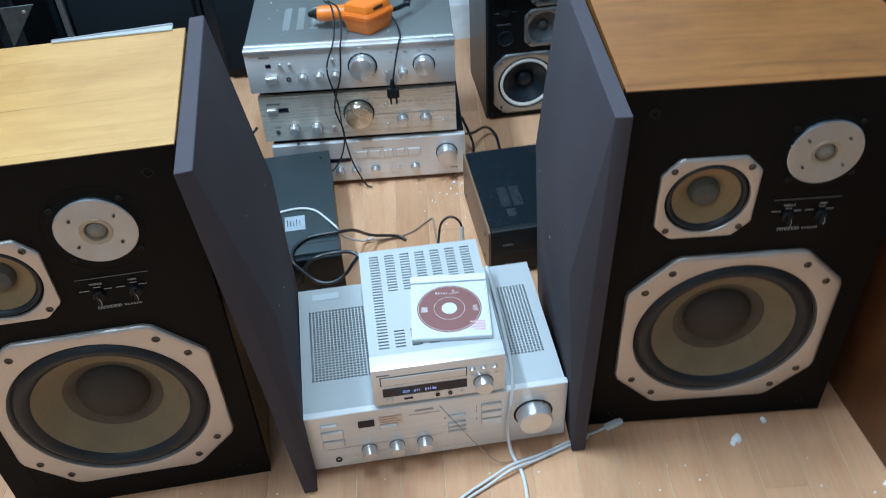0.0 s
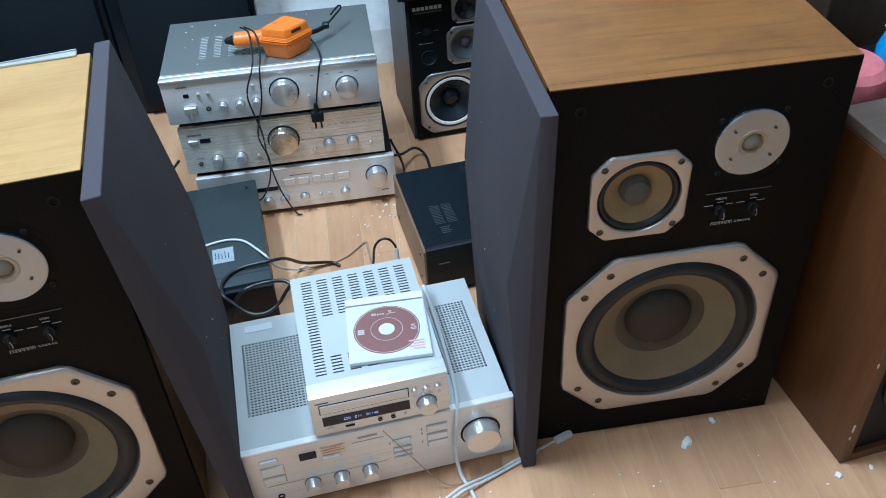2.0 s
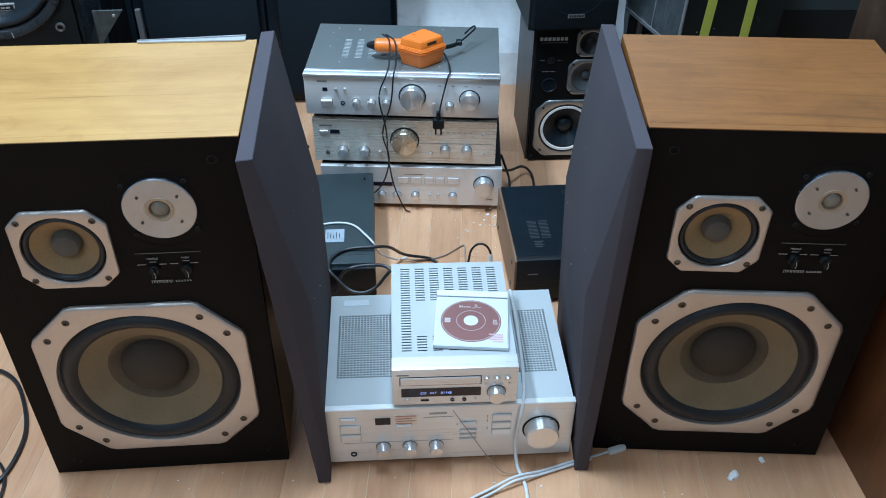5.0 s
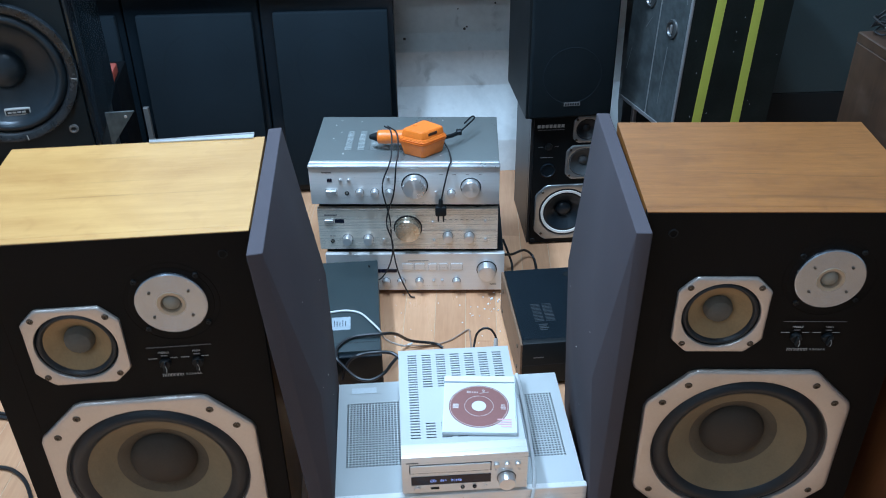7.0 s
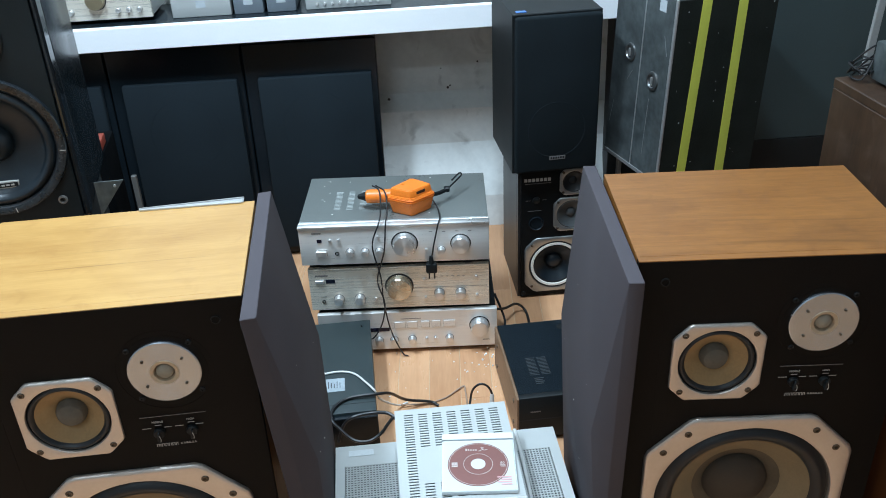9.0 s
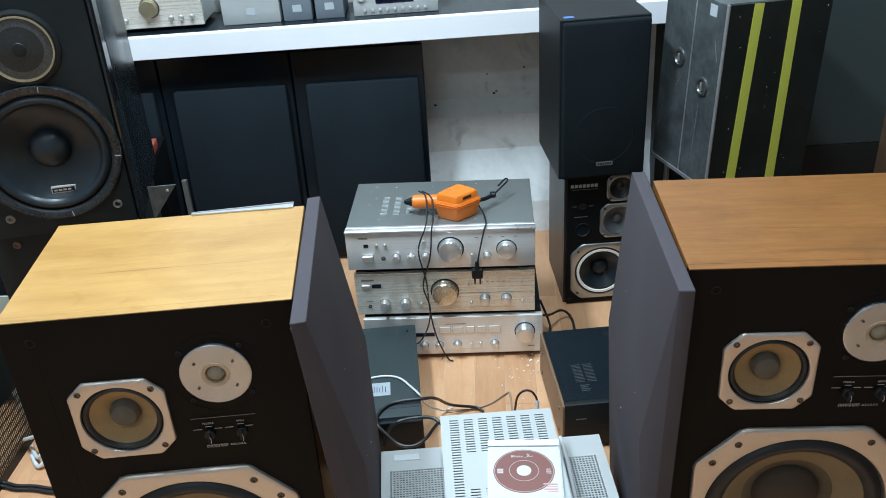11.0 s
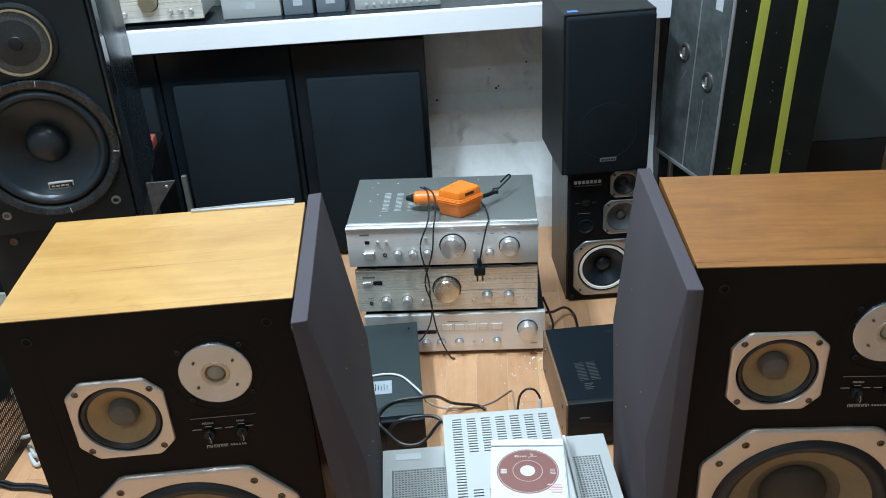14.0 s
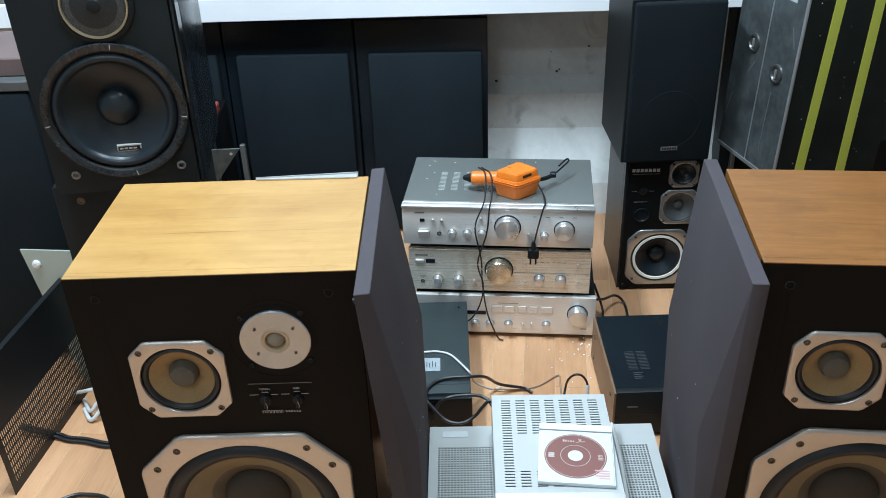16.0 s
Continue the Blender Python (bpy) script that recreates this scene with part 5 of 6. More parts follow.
for f in ((0, 1, 2), (5, 4, 3), (0, 3, 4, 1), (1, 4, 5, 2), (2, 5, 3, 0)):
    bm.faces.new([v[k] for k in f])
bmesh.ops.recalc_face_normals(bm, faces=bm.faces)
part("plate", bm, CASE_GREY, br, smooth=False)
part("screw", turned((0.035, 0, 0.058), [(0.003, 0), (0.0025, 0.001), (0, 0.0014)], seg=12), ALU, br)
rp = thing("red_box", pose(-0.560, 0.185, -0.012, 0, 0, 10), "dull red plastic part on a black box widened to fill the shadowed gap", "box")
part("body", boxed(0.030, 0.084, 0, 0.06, 0.513, 0.538, 0.003, 2), RED_PLASTIC, rp)
# widened and blackened to stand in for the shadow in the gap
part("stand", boxed(-0.10, 0.088, 0.0, 0.14, 0.012, 0.5125, 0.004, 2), material("gap_shade_black", (0.0035, 0.0042, 0.005), 0.9, spec=0.04), rp)
# grey bar added where a tall loudspeaker's edge catches the light
pl = thing("lit_edge_bar", pose(-0.40, 0.33, 0, 0, 0, 0), "narrow grey upright bar added for the lit edge of a tall loudspeaker", "bar")
part("bar", boxed(0, 0.014, 0, 0.012, 0, 0.30, 0.001, 1), WIRE_GREY, pl)
pl.matrix_basis = pose(-0.545, 0.500, 0, 0, 0, 0)

# aluminium strip on the honey loudspeaker
stp = thing("aluminium_strip", pose(-0.252, -0.480, SH, 0, 0, LA - 0.6), "bright tapering aluminium strip lying on the honey loudspeaker", "metal strip")
bm = boxed(0.095, 0.262, 0, 0.014, 0, 0.003, 0.0008, 1)
lip = boxed(0.095, 0.262, 0.0142, 0.016, 0, 0.0045)
for w in list(bm.verts) + list(lip.verts):
    w.co.y *= 0.30 + 0.70 * (w.co.x - 0.095) / 0.167
part("strip", bm, ALU, stp)
part("strip_lip", lip, ALU, stp, smooth=False)


# ---- steel case with yellow stripes, boards and boxes at the right back ----
dolly = thing("low_cabinet", pose(0.848, 0.150, 0, 0, 0, 20), "black low cabinet under the striped case", "cabinet")
part("body", boxed(0.02, 0.26, 0.02, 0.30, 0, 0.388, 0.004, 1), BLACK, dolly)
part("chrome_post", boxed(-0.004, 0.006, 0.20, 0.212, 0, 0.388, 0.001, 1), ALU, dolly)
case = thing("equipment_case", pose(0.8275, 0.140, 0.3885, 0, 2.2, 20), "scuffed dark steel case with two yellow stripes on its black front", "case")
CW, CD, CH = 0.262, 0.245, 0.43
part("body", boxed(0.0, CW, 0.006, CD, 0, CH, 0.002, 1), CASE_GREY, case)
part("front_board", boxed(0.002, CW, 0, 0.0055, 0.002, CH - 0.002), CASE_BLACK, case, "black textured front", smooth=False)
STRIPES = (0.058, 0.160)
for u in STRIPES:
    s = part("stripe", boxed(0, 0.024, -0.0008, 0, 0.002, CH - 0.002), YELLOW, case, "yellow tape stripe", smooth=False)
    s.matrix_basis = pose(u - (0.007 if u < 0.1 else 0), 0, 0, 0, 1.5 if u < 0.1 else -0.5, 0)
part("corner_strip", boxed(-0.0015, 0.003, -0.0015, 0.006, 0, CH, 0.0006, 1), ALU, case, "worn bright edge")
part("side_seam", boxed(-0.0008, 0.0, 0.118, 0.122, 0, CH), ALU, case, smooth=False)
part("bottom_rail", boxed(-0.003, 0.0, 0.006, CD, 0, 0.008), ALU, case, smooth=False)
SCRATCH = material("bare_metal_scratch", (0.30, 0.31, 0.31), 0.4, 0.6, vary=0.3)
for y, z0, z1, lean in ((0.070, 0.05, 0.19, 2), (0.150, 0.20, 0.235, 35), (0.035, 0.30, 0.345, -20), (0.22, 0.08, 0.14, 12)):
    scr = part("scratch", boxed(-0.0006, 0.0, -0.0006, 0.0006, z0 - z1, 0), SCRATCH, case, smooth=False)
    scr.matrix_basis = pose(0, y, z1, lean, 0, 0)
LATCH = material("dull_latch_steel", (0.16, 0.165, 0.165), 0.35, 0.8, vary=0.2, scale=40)
for y, z in ((0.062, 0.235), (0.165, 0.275)):
    l = part("latch", turned((0, y, z), [(0.022, 0), (0.021, 0.004), (0.016, 0.005), (0.014, 0.001), (0, 0.001)], axis="-x", seg=28), LATCH, case, "round sunk latch")
    part("latch_bolt", boxed(-0.006, -0.001, y - 0.003, y + 0.003, z - 0.010, z + 0.010, 0.002, 2), ALU, l)
rnd = random.Random(11)
for k in range(26):
    x, z, r = rnd.uniform(0.02, CW - 0.01), rnd.uniform(0.02, CH - 0.02), rnd.uniform(0.0007, 0.0016)
    part("paint_speck", turned((x, 0, z), [(r, 0), (r * 0.7, 0.0006), (0, 0.0008)], seg=7), SHELF_TAG, case)
part("paper_label", boxed(-0.0008, 0, 0.040, 0.066, 0.395, 0.420), SHELF_TAG, case, smooth=False)

bd = thing("grey_board", pose(1.14, 0.50, 0, -4, 0, 4), "large slate-grey board leaning at the back", "board")
part("board", boxed(0, 0.60, 0, 0.02, 0.33, 1.25, 0.002, 1), SLATE, bd)
part("stand", boxed(0, 0.60, 0.0, 0.05, 0.012, 0.3295, 0.002, 1), BLACK, bd)

bb = thing("brown_cabinet", pose(1.138, 0.0, 0, 0, 0, 9), "dark brown wooden loudspeaker cabinet with a worn top", "loudspeaker")
part("cabinet", boxed(0.0004, 0.3396, -0.2996, -0.0004, 0, 0.6665, 0.002, 1), BROWN_BOX, bb)
part("top_panel", boxed(0, 0.34, -0.30, 0.0, 0.667, 0.687, 0.002, 1), BROWN_BOX, bb, "dusty worn brown top")
gb = thing("grey_device", pose(1.205, -0.114, 0.687, 0, 0, 9), "grey metal device with coiled black cables on the brown cabinet", "device")
part("case", boxed(0, 0.20, -0.14, 0.08, 0.008, 0.085, 0.004, 2), CASE_GREY, gb)
part("screw", turned((0, -0.05, 0.040), [(0.005, 0), (0.004, 0.002), (0, 0.0025)], axis="-x", seg=14), ALU, gb)
for x in (0.03, 0.17):
    for y in (-0.11, 0.05):
        part("foot", turned((x, y, 0), [(0.010, 0), (0.010, 0.009), (0, 0.009)], axis="z", seg=14), BLACK, gb)
tangle = random.Random(7)
cord("coiled_cable", [(1.180 + tangle.uniform(0.6, 1.2) * 0.024 * math.cos(a), -0.022 + tangle.uniform(0.6, 1.2) * 0.022 * math.sin(a), 0.691 + 0.045 * tangle.random()) for a in (1.1 * j for j in range(26))] + [(1.195, -0.03, 0.760), (1.23, -0.07, 0.782), (1.27, -0.10, 0.7755)], 0.0020, BLACK_CORD,
     "coiled black cables on the brown cabinet")
pole = thing("pale_pole", pose(1.262, 0.20, 0, 0, 2.5, 0), "narrow pale strip of wood leaning behind the brown cabinet", "strip")
part("strip", boxed(0, 0.016, 0, 0.012, 0.006, 1.0, 0.001, 1), material("pale_grey_wood", (0.24, 0.235, 0.225), 0.7, vary=0.2), pole)

# ---- teak cabinet beside the walnut loudspeaker ----
wd = thing("teak_cabinet", pose(1.073, -0.819, 0, 0, 0, 7.5), "worn teak loudspeaker cabinet with a black front", "loudspeaker")
WW, WD, WH = 0.32, 0.215, 0.545
for name, a in (("side_panel", (0, 0.018, 0, WD, 0, WH - 0.0185)), ("side_panel", (WW - 0.018, WW, 0, WD, 0, WH - 0.0185)),
                ("top_panel", (0.0005, WW - 0.0005, 0.0005, WD, WH - 0.018, WH)), ("bottom_panel", (0.018, WW - 0.018, 0, WD, 0, 0.018)),
                ("back_panel", (0.018, WW - 0.018, WD - 0.012, WD, 0.018, WH - 0.018))):
    part(name, boxed(*a, bev=0.0012, seg=1), DUSTY_TOP if name == "top_panel" else OLD_VENEER, wd, smooth=False)
part("baffle", boxed(0.0182, WW - 0.0182, 0.010, 0.022, 0.0182, WH - 0.0182), BLACK, wd, smooth=False)
part("driver_ring", turned((0.135, 0.010, 0.17), [(0.098, 0), (0.097, 0.005), (0.090, 0.007), (0.082, 0.002)], seg=56), RUBBER, wd)
part("cone", turned((0.135, 0.010, 0.17), [(0.083, 0.001), (0.05, 0.0007), (0.03, 0.0006), (0.028, 0.006), (0, 0.012)], seg=48), CONE, wd, "dark green-grey cone")
for z, tall in ((0.062, 0.007), (0.081, 0.016), (0.228, 0.008), (0.342, 0.011)):
    part("edge_chip", boxed(-0.0004, 0.0012 + tall * 0.1, -0.0008, 0.001, z, z + tall, 0.0003, 1), material("raw_wood_chip", (0.55, 0.40, 0.25), 0.8), wd, "pale chip in the veneer", smooth=False)

rear = thing("black_box", pose(1.055, -0.555, 0, 0, 0, 7), "black box behind the teak cabinet", "box")
part("body", boxed(0, 0.33, 0, 0.20, 0, 0.478, 0.004, 2), BLACK, rear)
tw = thing("twine_roll", pose(1.128, -0.475, 0.478), "roll of pink plastic twine on a black box", "twine roll")
part("roll", turned((0, 0, 0), [(0.020, 0.0), (0.055, 0.0), (0.066, 0.012), (0.068, 0.030), (0.062, 0.050), (0.050, 0.060), (0.022, 0.062), (0.018, 0.055), (0.018, 0.004)], axis="z", seg=40), PINK, tw)
sp = thing("spray_bottle", pose(1.225, -0.455, 0.478), "blue trigger spray bottle with a white head", "spray bottle")
part("bottle", turned((0, 0, 0), [(0.034, 0), (0.037, 0.006), (0.037, 0.060), (0.030, 0.082), (0.016, 0.098), (0.014, 0.112), (0, 0.112)], axis="z", seg=32), BLUE, sp, "translucent blue bottle")
part("collar", turned((0, 0, 0.112), [(0.017, 0), (0.017, 0.016), (0.012, 0.020), (0, 0.020)], axis="z", seg=24), WHITE_LAMINATE, sp)
bm = bmesh.new()
box(bm, -0.045, 0.022, -0.011, 0.011, 0.132, 0.156, 0.006, 2)
part("head", bm, WHITE_LAMINATE, sp)
part("trigger", tube(bmesh.new(), [(-0.020, 0, 0.134), (-0.030, 0, 0.118), (-0.034, 0, 0.100)], 0.005), WHITE_LAMINATE, sp)

# ---- perforated lid and odds and ends at the left ----
lidt = thing("perforated_lid", pose(-0.722, -0.555, 0, 0, 0, 0), "black perforated steel amplifier lid standing on its edge", "metal lid")
hx = [(0.016 + 0.0062 * k, 0.016 + 0.0062 * k + 0.0036) for k in range(54)]
hy = [(0.022 + 0.0186 * k, 0.022 + 0.0186 * k + 0.0148) for k in range(7)]
xs, ox = cuts(0.0, 0.42, hx)
ys, oy = cuts(0.0, 0.290, hy)
bm = pierced(xs, ys, lambda i, j: ox[i] and oy[j], 0.0, 0.0012)
bmesh.ops.transform(bm, matrix=Matrix(((0, 0, 1, 0), (1, 0, 0, 0), (0, 1, 0, 0), (0, 0, 0, 1))), verts=bm.verts)
part("sheet", bm, BLACK_METAL, lidt, smooth=False)
part("rolled_edge", boxed(-0.012, 0.0, 0, 0.42, 0.2902, 0.2915), BLACK_METAL, lidt, smooth=False)
gp = thing("steel_plate", pose(-0.80, -0.20, 0, 0, 0, 0), "pale green steel plate with a round screw", "metal plate")
bm = bmesh.new()
v = [bm.verts.new(p) for p in ((-0.005, 0, 0.36), (0.13, 0, 0.36), (0.13, 0, 0.0), (0.055, 0, 0.0))] + [bm.verts.new(p) for p in ((-0.005, 0.004, 0.36), (0.13, 0.004, 0.36), (0.13, 0.004, 0.0), (0.055, 0.004, 0.0))]
for f in ((0, 1, 2, 3), (7, 6, 5, 4), (0, 4, 5, 1), (1, 5, 6, 2), (2, 6, 7, 3), (3, 7, 4, 0)):
    bm.faces.new([v[k] for k in f])
bmesh.ops.recalc_face_normals(bm, faces=bm.faces)
part("plate", bm, MINT, gp, smooth=False)
part("round_screw", turned((0.025, 0, 0.325), [(0.010, 0), (0.009, 0.005), (0.004, 0.007), (0, 0.006)], seg=20), WHITE_LAMINATE, gp)
dk = thing("dark_cabinet", pose(-1.103, -0.1376, 0, 0, 0, 6), "dark grey cloth-covered loudspeaker cabinet at the side", "loudspeaker")
part("cabinet", boxed(0, 0.36, 0.02, 0.32, 0, 0.6815, 0.004, 2), BLACK, dk)
part("top_board", boxed(0, 0.362, 0, 0.32, 0.682, 0.703, 0.002, 1), material("dull_grey_board", (0.085, 0.090, 0.090), 0.6, vary=0.15), dk, "dull grey top board")
part("grille", boxed(0.006, 0.354, 0, 0.0195, 0.01, 0.677, 0.006, 2), BLACK_CLOTH, dk, "dark cloth grille")
rbx = thing("reddish_box", pose(-1.092, -0.105, 0.703, 0, 0, 6), "dull reddish-brown box on the dark cabinet", "box")
part("body", boxed(0, 0.34, 0, 0.20, 0, 0.040, 0.003, 1), material("reddish_board", (0.15, 0.10, 0.095), 0.6, vary=0.2), rbx)
film = thing("plastic_bag", pose(0.020, -0.10, 0.112), "crumpled blue plastic bag on the floor beside the stack", "plastic bag")
bm = bmesh.new()
bmesh.ops.create_icosphere(bm, subdivisions=3, radius=0.035)
for w in bm.verts:
    w.co += w.co.normalized() * 0.012 * noise.noise(w.co * 55)
    w.co.z *= 0.8
part("film", bm, SKY_FILM, film)
film.matrix_basis = pose(-0.075, 0.02, 0.033)

# ---- cables on the floor ----
cord("white_cable", [(0.452, -0.43, 0.153), (0.457, -0.461, 0.150), (0.463, -0.526, 0.150), (0.468, -0.594, 0.150), (0.471, -0.657, 0.151), (0.470, -0.702, 0.150), (0.466, -0.722, 0.125), (0.461, -0.724, 0.06), (0.466, -0.738, 0.012), (0.480, -0.777, 0.005), (0.482, -0.83, 0.005), (0.478, -0.95, 0.005)], 0.0032, WHITE_CORD,
     "white mains cable running down over the amplifier to the floor")
cord("white_cable", [(0.640, -0.692, 0.006), (0.610, -0.704, 0.005), (0.564, -0.721, 0.006), (0.508, -0.744, 0.006), (0.463, -0.763, 0.013), (0.419, -0.786, 0.006), (0.375, -0.815, 0.005), (0.30, -0.88, 0.005)], 0.0024, WHITE_CORD,
     "white twin cable lying across the wooden floor")
cord("white_cable", [(0.600, -0.712, 0.005), (0.556, -0.730, 0.005), (0.505, -0.752, 0.006), (0.462, -0.772, 0.013), (0.420, -0.795, 0.005), (0.370, -0.828, 0.005), (0.29, -0.90, 0.005)], 0.0024, WHITE_CORD,
     "white twin cable lying across the wooden floor")
part_plug = thing("cable_plug", pose(0.643, -0.692, 0, 0, 0, 22), "small grey cable connector on the floor", "plug")
part("plug_body", boxed(-0.012, 0.022, -0.006, 0.006, 0.001, 0.012, 0.003, 2), WHITE_CORD, part_plug)
cord("thin_wire", [(0.351, -0.738, 0.150), (0.387, -0.745, 0.09), (0.414, -0.745, 0.04), (0.441, -0.752, 0.010), (0.468, -0.748, 0.003), (0.52, -0.735, 0.003), (0.55, -0.720, 0.003)], 0.0008, BROWN_CORD,
     "thin brown wire hanging over the silver amplifier")
cord("black_cable", [(0.300, -0.17, 0.004), (0.28, -0.16, 0.008), (0.228, -0.181, 0.033), (0.200, -0.235, 0.095), (0.173, -0.262, 0.1165), (0.113, -0.271, 0.1145), (0.085, -0.303, 0.1145), (0.085, -0.336, 0.112), (0.102, -0.350, 0.099), (0.13, -0.365, 0.082), (0.16, -0.37, 0.082), (0.186, -0.36, 0.093), (0.203, -0.35, 0.112), (0.218, -0.345, 0.122), (0.240, -0.36, 0.10)], 0.0034, BLACK_CORD,
     "looped black cable over the flat black component")
cord("black_cable", [(0.095, -0.345, 0.060), (0.107, -0.336, 0.095), (0.128, -0.335, 0.116), (0.165, -0.325, 0.1175), (0.205, -0.335, 0.122), (0.230, -0.365, 0.105), (0.235, -0.40, 0.06)], 0.0036, BLACK_CORD,
     "looped black cable behind the silver amplifier")
cord("black_cable", [(0.350, -0.34, 0.006), (0.362, -0.27, 0.020), (0.372, -0.200, 0.040), (0.377, -0.200, 0.067), (0.387, -0.200, 0.081), (0.398, -0.200, 0.085), (0.409, -0.200, 0.080), (0.417, -0.200, 0.067), (0.420, -0.200, 0.057)], 0.0026, BLACK_CORD,
     "black lead curving up behind the small receiver")
end = thing("cable_plug", pose(0.420, -0.200, 0), "small white connector standing on the floor", "plug")
part("plug_body", turned((0, 0, 0), [(0.007, 0), (0.007, 0.004), (0.0055, 0.012), (0.0045, 0.053), (0.003, 0.058), (0, 0.058)], axis="z", seg=16), WHITE_CORD, end)
cord("thin_wire", [(0.215, -0.17, 0.010), (0.247, -0.163, 0.004), (0.275, -0.16, 0.003), (0.317, -0.141, 0.003), (0.357, -0.103, 0.004), (0.362, -0.12, 0.004), (0.365, -0.16, 0.003), (0.37, -0.22, 0.003)], 0.0018, BROWN_CORD,
     "thin brown wire on the floor behind the amplifier")
cord("pale_cable", [(0.024, -0.195, 0.1125), (0.055, -0.181, 0.1125), (0.09, -0.175, 0.1125), (0.12, -0.185, 0.1125), (0.147, -0.217, 0.1130), (0.167, -0.245, 0.113), (0.178, -0.225, 0.070), (0.209, -0.174, 0.012), (0.229, -0.155, 0.004)], 0.0023, WHITE_CORD,
     "pale grey cable across the flat black component")
cord("black_cable", [(0.44, 0.12, 0.07), (0.47, 0.15, 0.05), (0.505, 0.20, 0.03), (0.530, 0.20, 0.006), (0.535, 0.12, 0.005), (0.540, 0.04, 0.005)], 0.0034, BLACK_CORD,
     "black cable on the floor between the stack and the bookshelf loudspeakers")
cord("black_cable", [(0.446, 0.16, 0.09), (0.47, 0.13, 0.03), (0.465, 0.08, 0.006), (0.49, 0.04, 0.005)], 0.003, BLACK_CORD,
     "black cable dropping from the back of the stack")
cord("black_cable", [(-0.02, 0.08, 0.15), (-0.045, 0.06, 0.12), (-0.04, 0.03, 0.05), (-0.02, 0.0, 0.006), (0.0, -0.03, 0.005)], 0.003, BLACK_CORD,
     "black cable beside the stack")
for dy in (0.0, 0.010):
    cord("black_cable", [(-0.80, -0.385 + dy, 0.020), (-0.72, -0.392 + dy, 0.007), (-0.69, -0.400 + dy, 0.0055), (-0.650, -0.402 + dy, 0.0055), (-0.594, -0.411 + dy, 0.0055), (-0.53, -0.40 + dy, 0.0055), (-0.46, -0.37 + dy, 0.0055)], 0.0040, BLACK_CORD,
         "thick black twin cable on the floor beside the perforated lid")
cord("black_cable", [(-0.66, -0.60, 0.004), (-0.611, -0.557, 0.005), (-0.580, -0.547, 0.005), (-0.530, -0.554, 0.005), (-0.48, -0.60, 0.005), (-0.43, -0.70, 0.005), (-0.43, -0.80, 0.005), (-0.47, -0.84, 0.005)], 0.0040, BLACK_CORD,
     "thin black cable curling on the floor by the honey loudspeaker")
cord("black_cable", [(-0.60, -0.72, 0.005), (-0.50, -0.74, 0.005), (-0.43, -0.79, 0.005), (-0.42, -0.88, 0.005), (-0.48, -0.96, 0.005)], 0.003, BLACK_CORD,
     "thin black cable curling on the floor by the honey loudspeaker")
cord("white_rope", [(-0.697, -0.300, 0.008), (-0.667, -0.334, 0.007), (-0.647, -0.322, 0.024), (-0.638, -0.310, 0.042), (-0.625, -0.322, 0.027), (-0.607, -0.345, 0.007), (-0.592, -0.365, 0.006), (-0.582, -0.400, 0.006)], 0.0048, WHITE_CORD,
     "tangled white cable on the floor behind the perforated lid")
cord("white_rope", [(-0.712, -0.270, 0.008), (-0.673, -0.318, 0.018), (-0.655, -0.312, 0.037), (-0.639, -0.298, 0.048), (-0.622, -0.305, 0.034), (-0.607, -0.320, 0.011), (-0.567, -0.33, 0.006)], 0.0044, WHITE_CORD,
     "tangled white cable on the floor behind the perforated lid")
cord("white_rope", [(-0.747, -0.250, 0.008), (-0.702, -0.285, 0.044), (-0.667, -0.295, 0.060), (-0.642, -0.285, 0.044), (-0.627, -0.27, 0.016), (-0.587, -0.27, 0.006)], 0.0044, WHITE_CORD,
     "tangled white cable on the floor behind the perforated lid")

# ---- crumbs of white debris on the floor ----
CRUMB = material("white_foam_crumb", (0.86, 0.85, 0.82), 0.8, vary=0.06)


def crumb(x, y, r, label="crumb of white foam on the wooden floor"):
    bm = bmesh.new()
    bmesh.ops.create_icosphere(bm, subdivisions=2, radius=r)
    for w in bm.verts:
        w.co += w.co.normalized() * r * 0.9 * noise.noise(w.co * (0.9 / r) + Vector((x * 30, y * 30, 0)))
        w.co.z *= 0.55
    ob = part("crumb", bm, CRUMB)
    ob.matrix_basis = pose(x, y, r * 0.42, 0, 0, x * 900)
    return tagged(ob, label, "debris", "white crumbs")


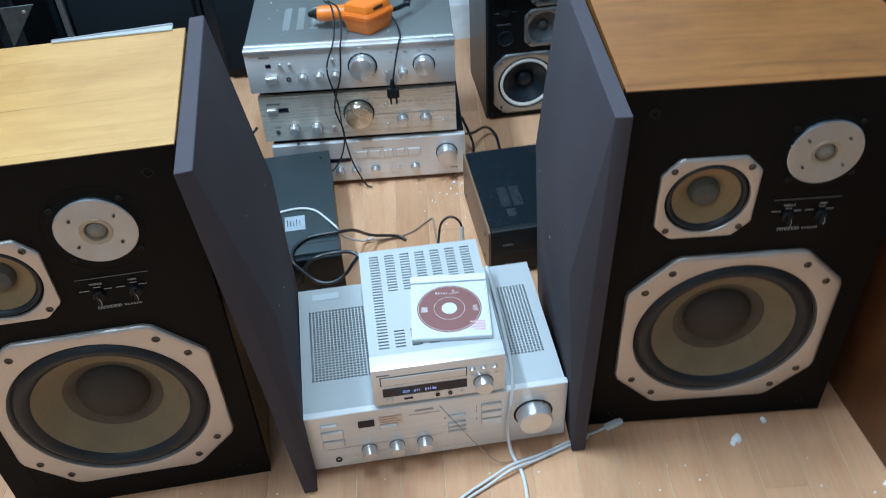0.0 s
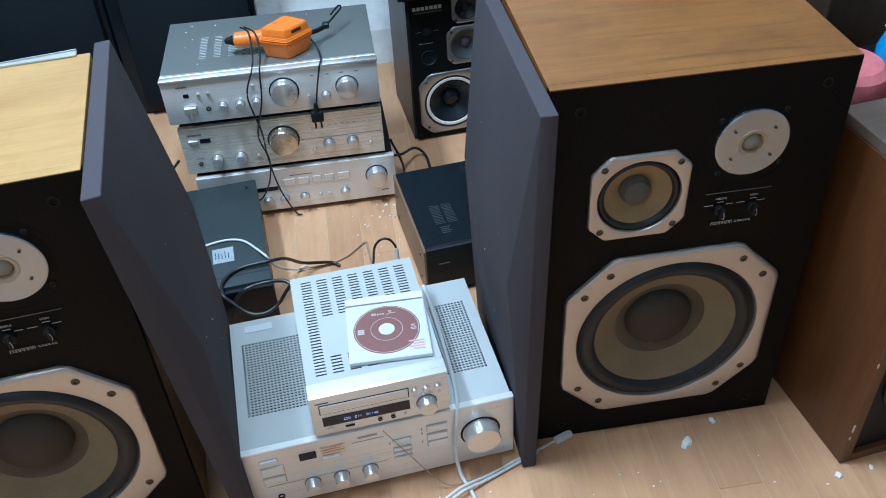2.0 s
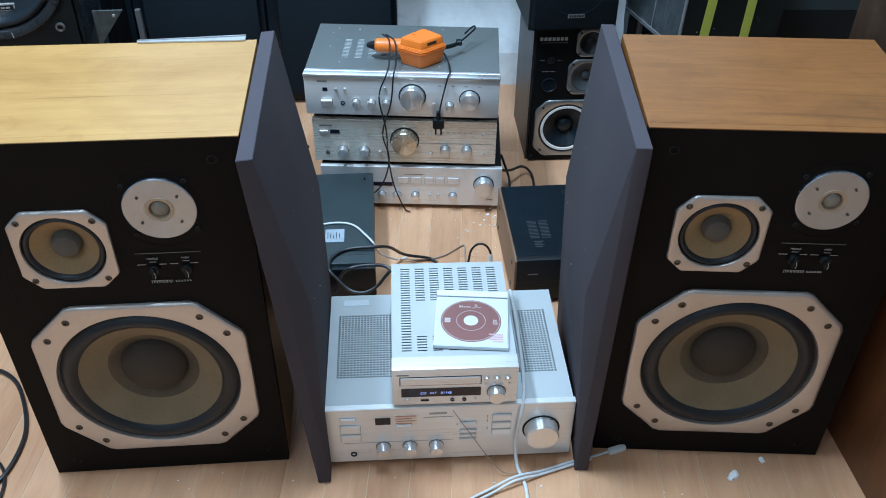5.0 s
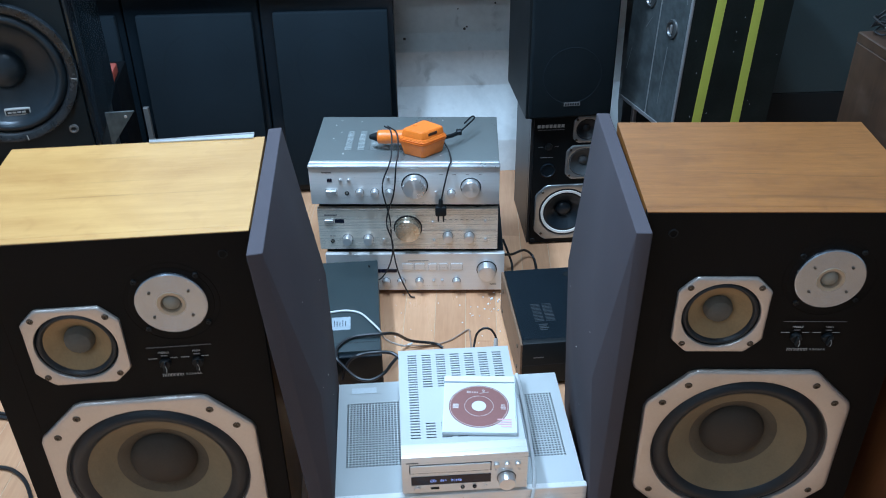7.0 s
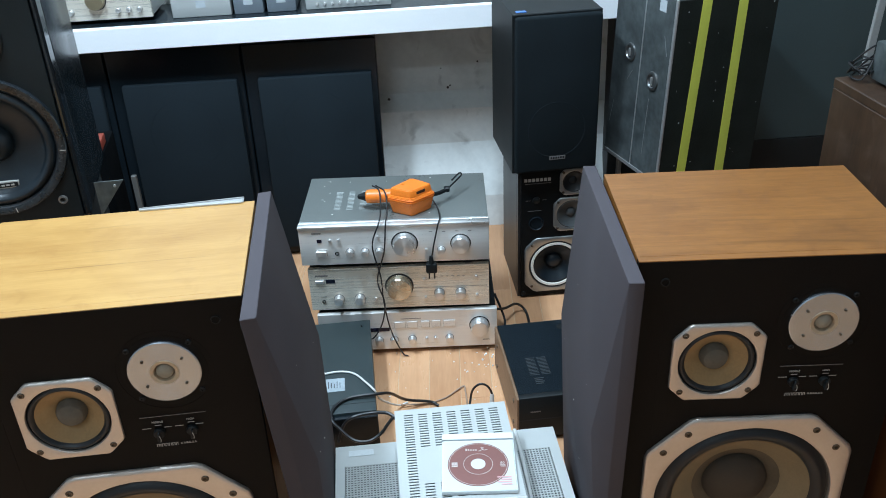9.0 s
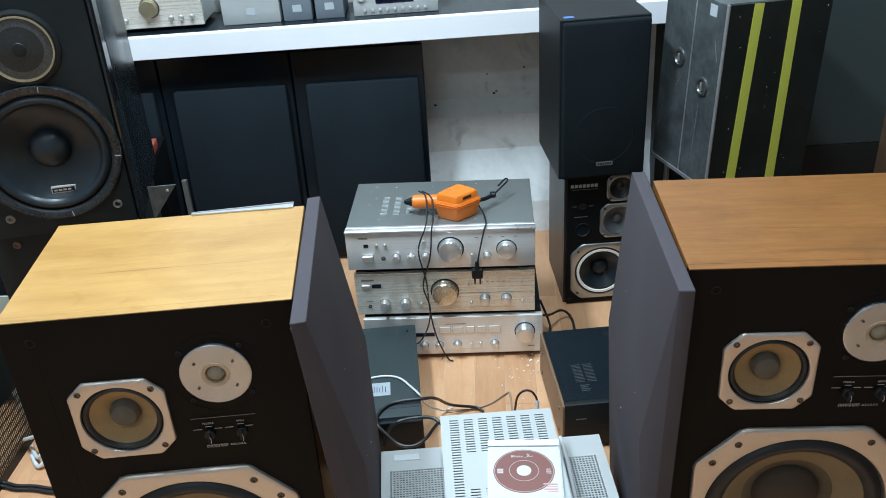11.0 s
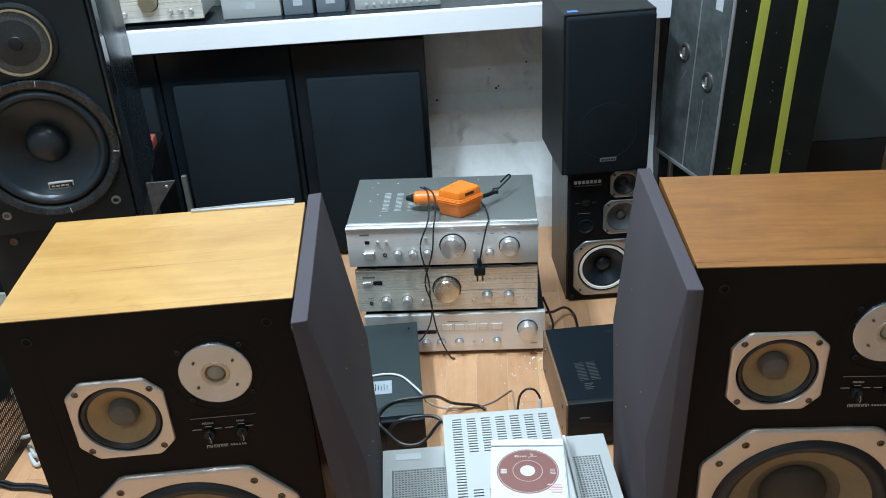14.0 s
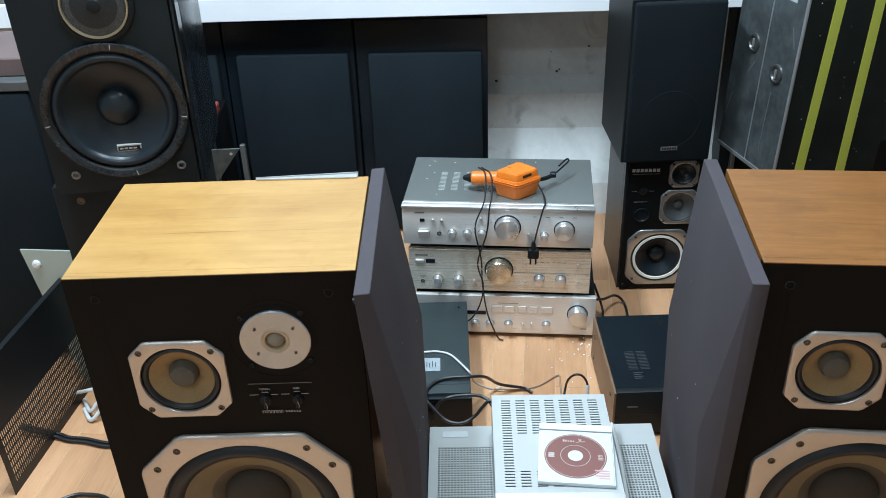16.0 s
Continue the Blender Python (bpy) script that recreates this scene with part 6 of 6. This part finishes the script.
for x, y, r in ((0.848, -0.7345, 0.0085), (0.841, -0.7415, 0.0048), (0.905, -0.700, 0.005), (1.060, -0.840, 0.005), (1.118, -0.835, 0.004)):
    crumb(x, y, r)
bm = bmesh.new()
rnd = random.Random(4)
for _ in range(75):
    cl = rnd.random()
    if cl < 0.55:
        x, y = rnd.gauss(0.415, 0.03), rnd.gauss(0.0, 0.03)
    else:
        x, y = rnd.uniform(0.16, 0.47), rnd.uniform(-0.4, 0.05)
    r = rnd.uniform(0.0008, 0.0032 if cl < 0.3 else 0.0018)
    bmesh.ops.create_icosphere(bm, subdivisions=1, radius=r, matrix=pose(x, y, r * 0.4, rnd.uniform(0, 90), 0, rnd.uniform(0, 90)) @ Matrix.Diagonal((1.4, 1, 0.6, 1)))
for _ in range(60):
    x, y, r = rnd.uniform(-0.2, 1.1), rnd.uniform(-1.05, -0.76), rnd.uniform(0.0007, 0.0018)
    bmesh.ops.create_icosphere(bm, subdivisions=1, radius=r, matrix=pose(x, y, r * 0.4) @ Matrix.Diagonal((1.5, 1, 0.6, 1)))
lid_bm = bmesh.new()
for _ in range(26):
    x, y, r = rnd.uniform(0.01, 0.42), rnd.uniform(0.075, 0.29), rnd.uniform(0.0005, 0.0015)
    bmesh.ops.create_icosphere(lid_bm, subdivisions=1, radius=r, matrix=pose(x, y, OZ + r * 0.3) @ Matrix.Diagonal((1.4, 1, 0.6, 1)))
tagged(part("lid_dust", lid_bm, CRUMB), "scattered white flecks of dust on the grey lid", "debris", kind="stuff")
tagged(part("floor_dust", bm, CRUMB), "scattered white flecks of dust and foam on the floor", "debris", kind="stuff")

# ---- floor strips, one by one ----
STRIP, LONG = 0.0735, 0.92
lengths = {}
count = int((X1 - X0) / STRIP)
for i in range(count):
    y = Y0 - (0.0, 0.46, 0.23, 0.69)[i % 4]
    while y < Y1:
        a, b = max(y, Y0), min(y + LONG, Y1)
        y += LONG
        if b - a < 0.02:
            continue
        key = round(b - a, 3)
        m = pose(X0 + STRIP * (i + 0.5), (a + b) / 2, 0)
        if key in lengths:
            same_mesh("plank", lengths[key], floor, m)
        else:
            lengths[key] = part("plank", boxed(-STRIP / 2 + 0.0007, STRIP / 2 - 0.0007, -key / 2 + 0.0002, key / 2 - 0.0002, -0.009, 0.0, 0.0004, 1), PLANK, floor, smooth=False)
            lengths[key].matrix_basis = m
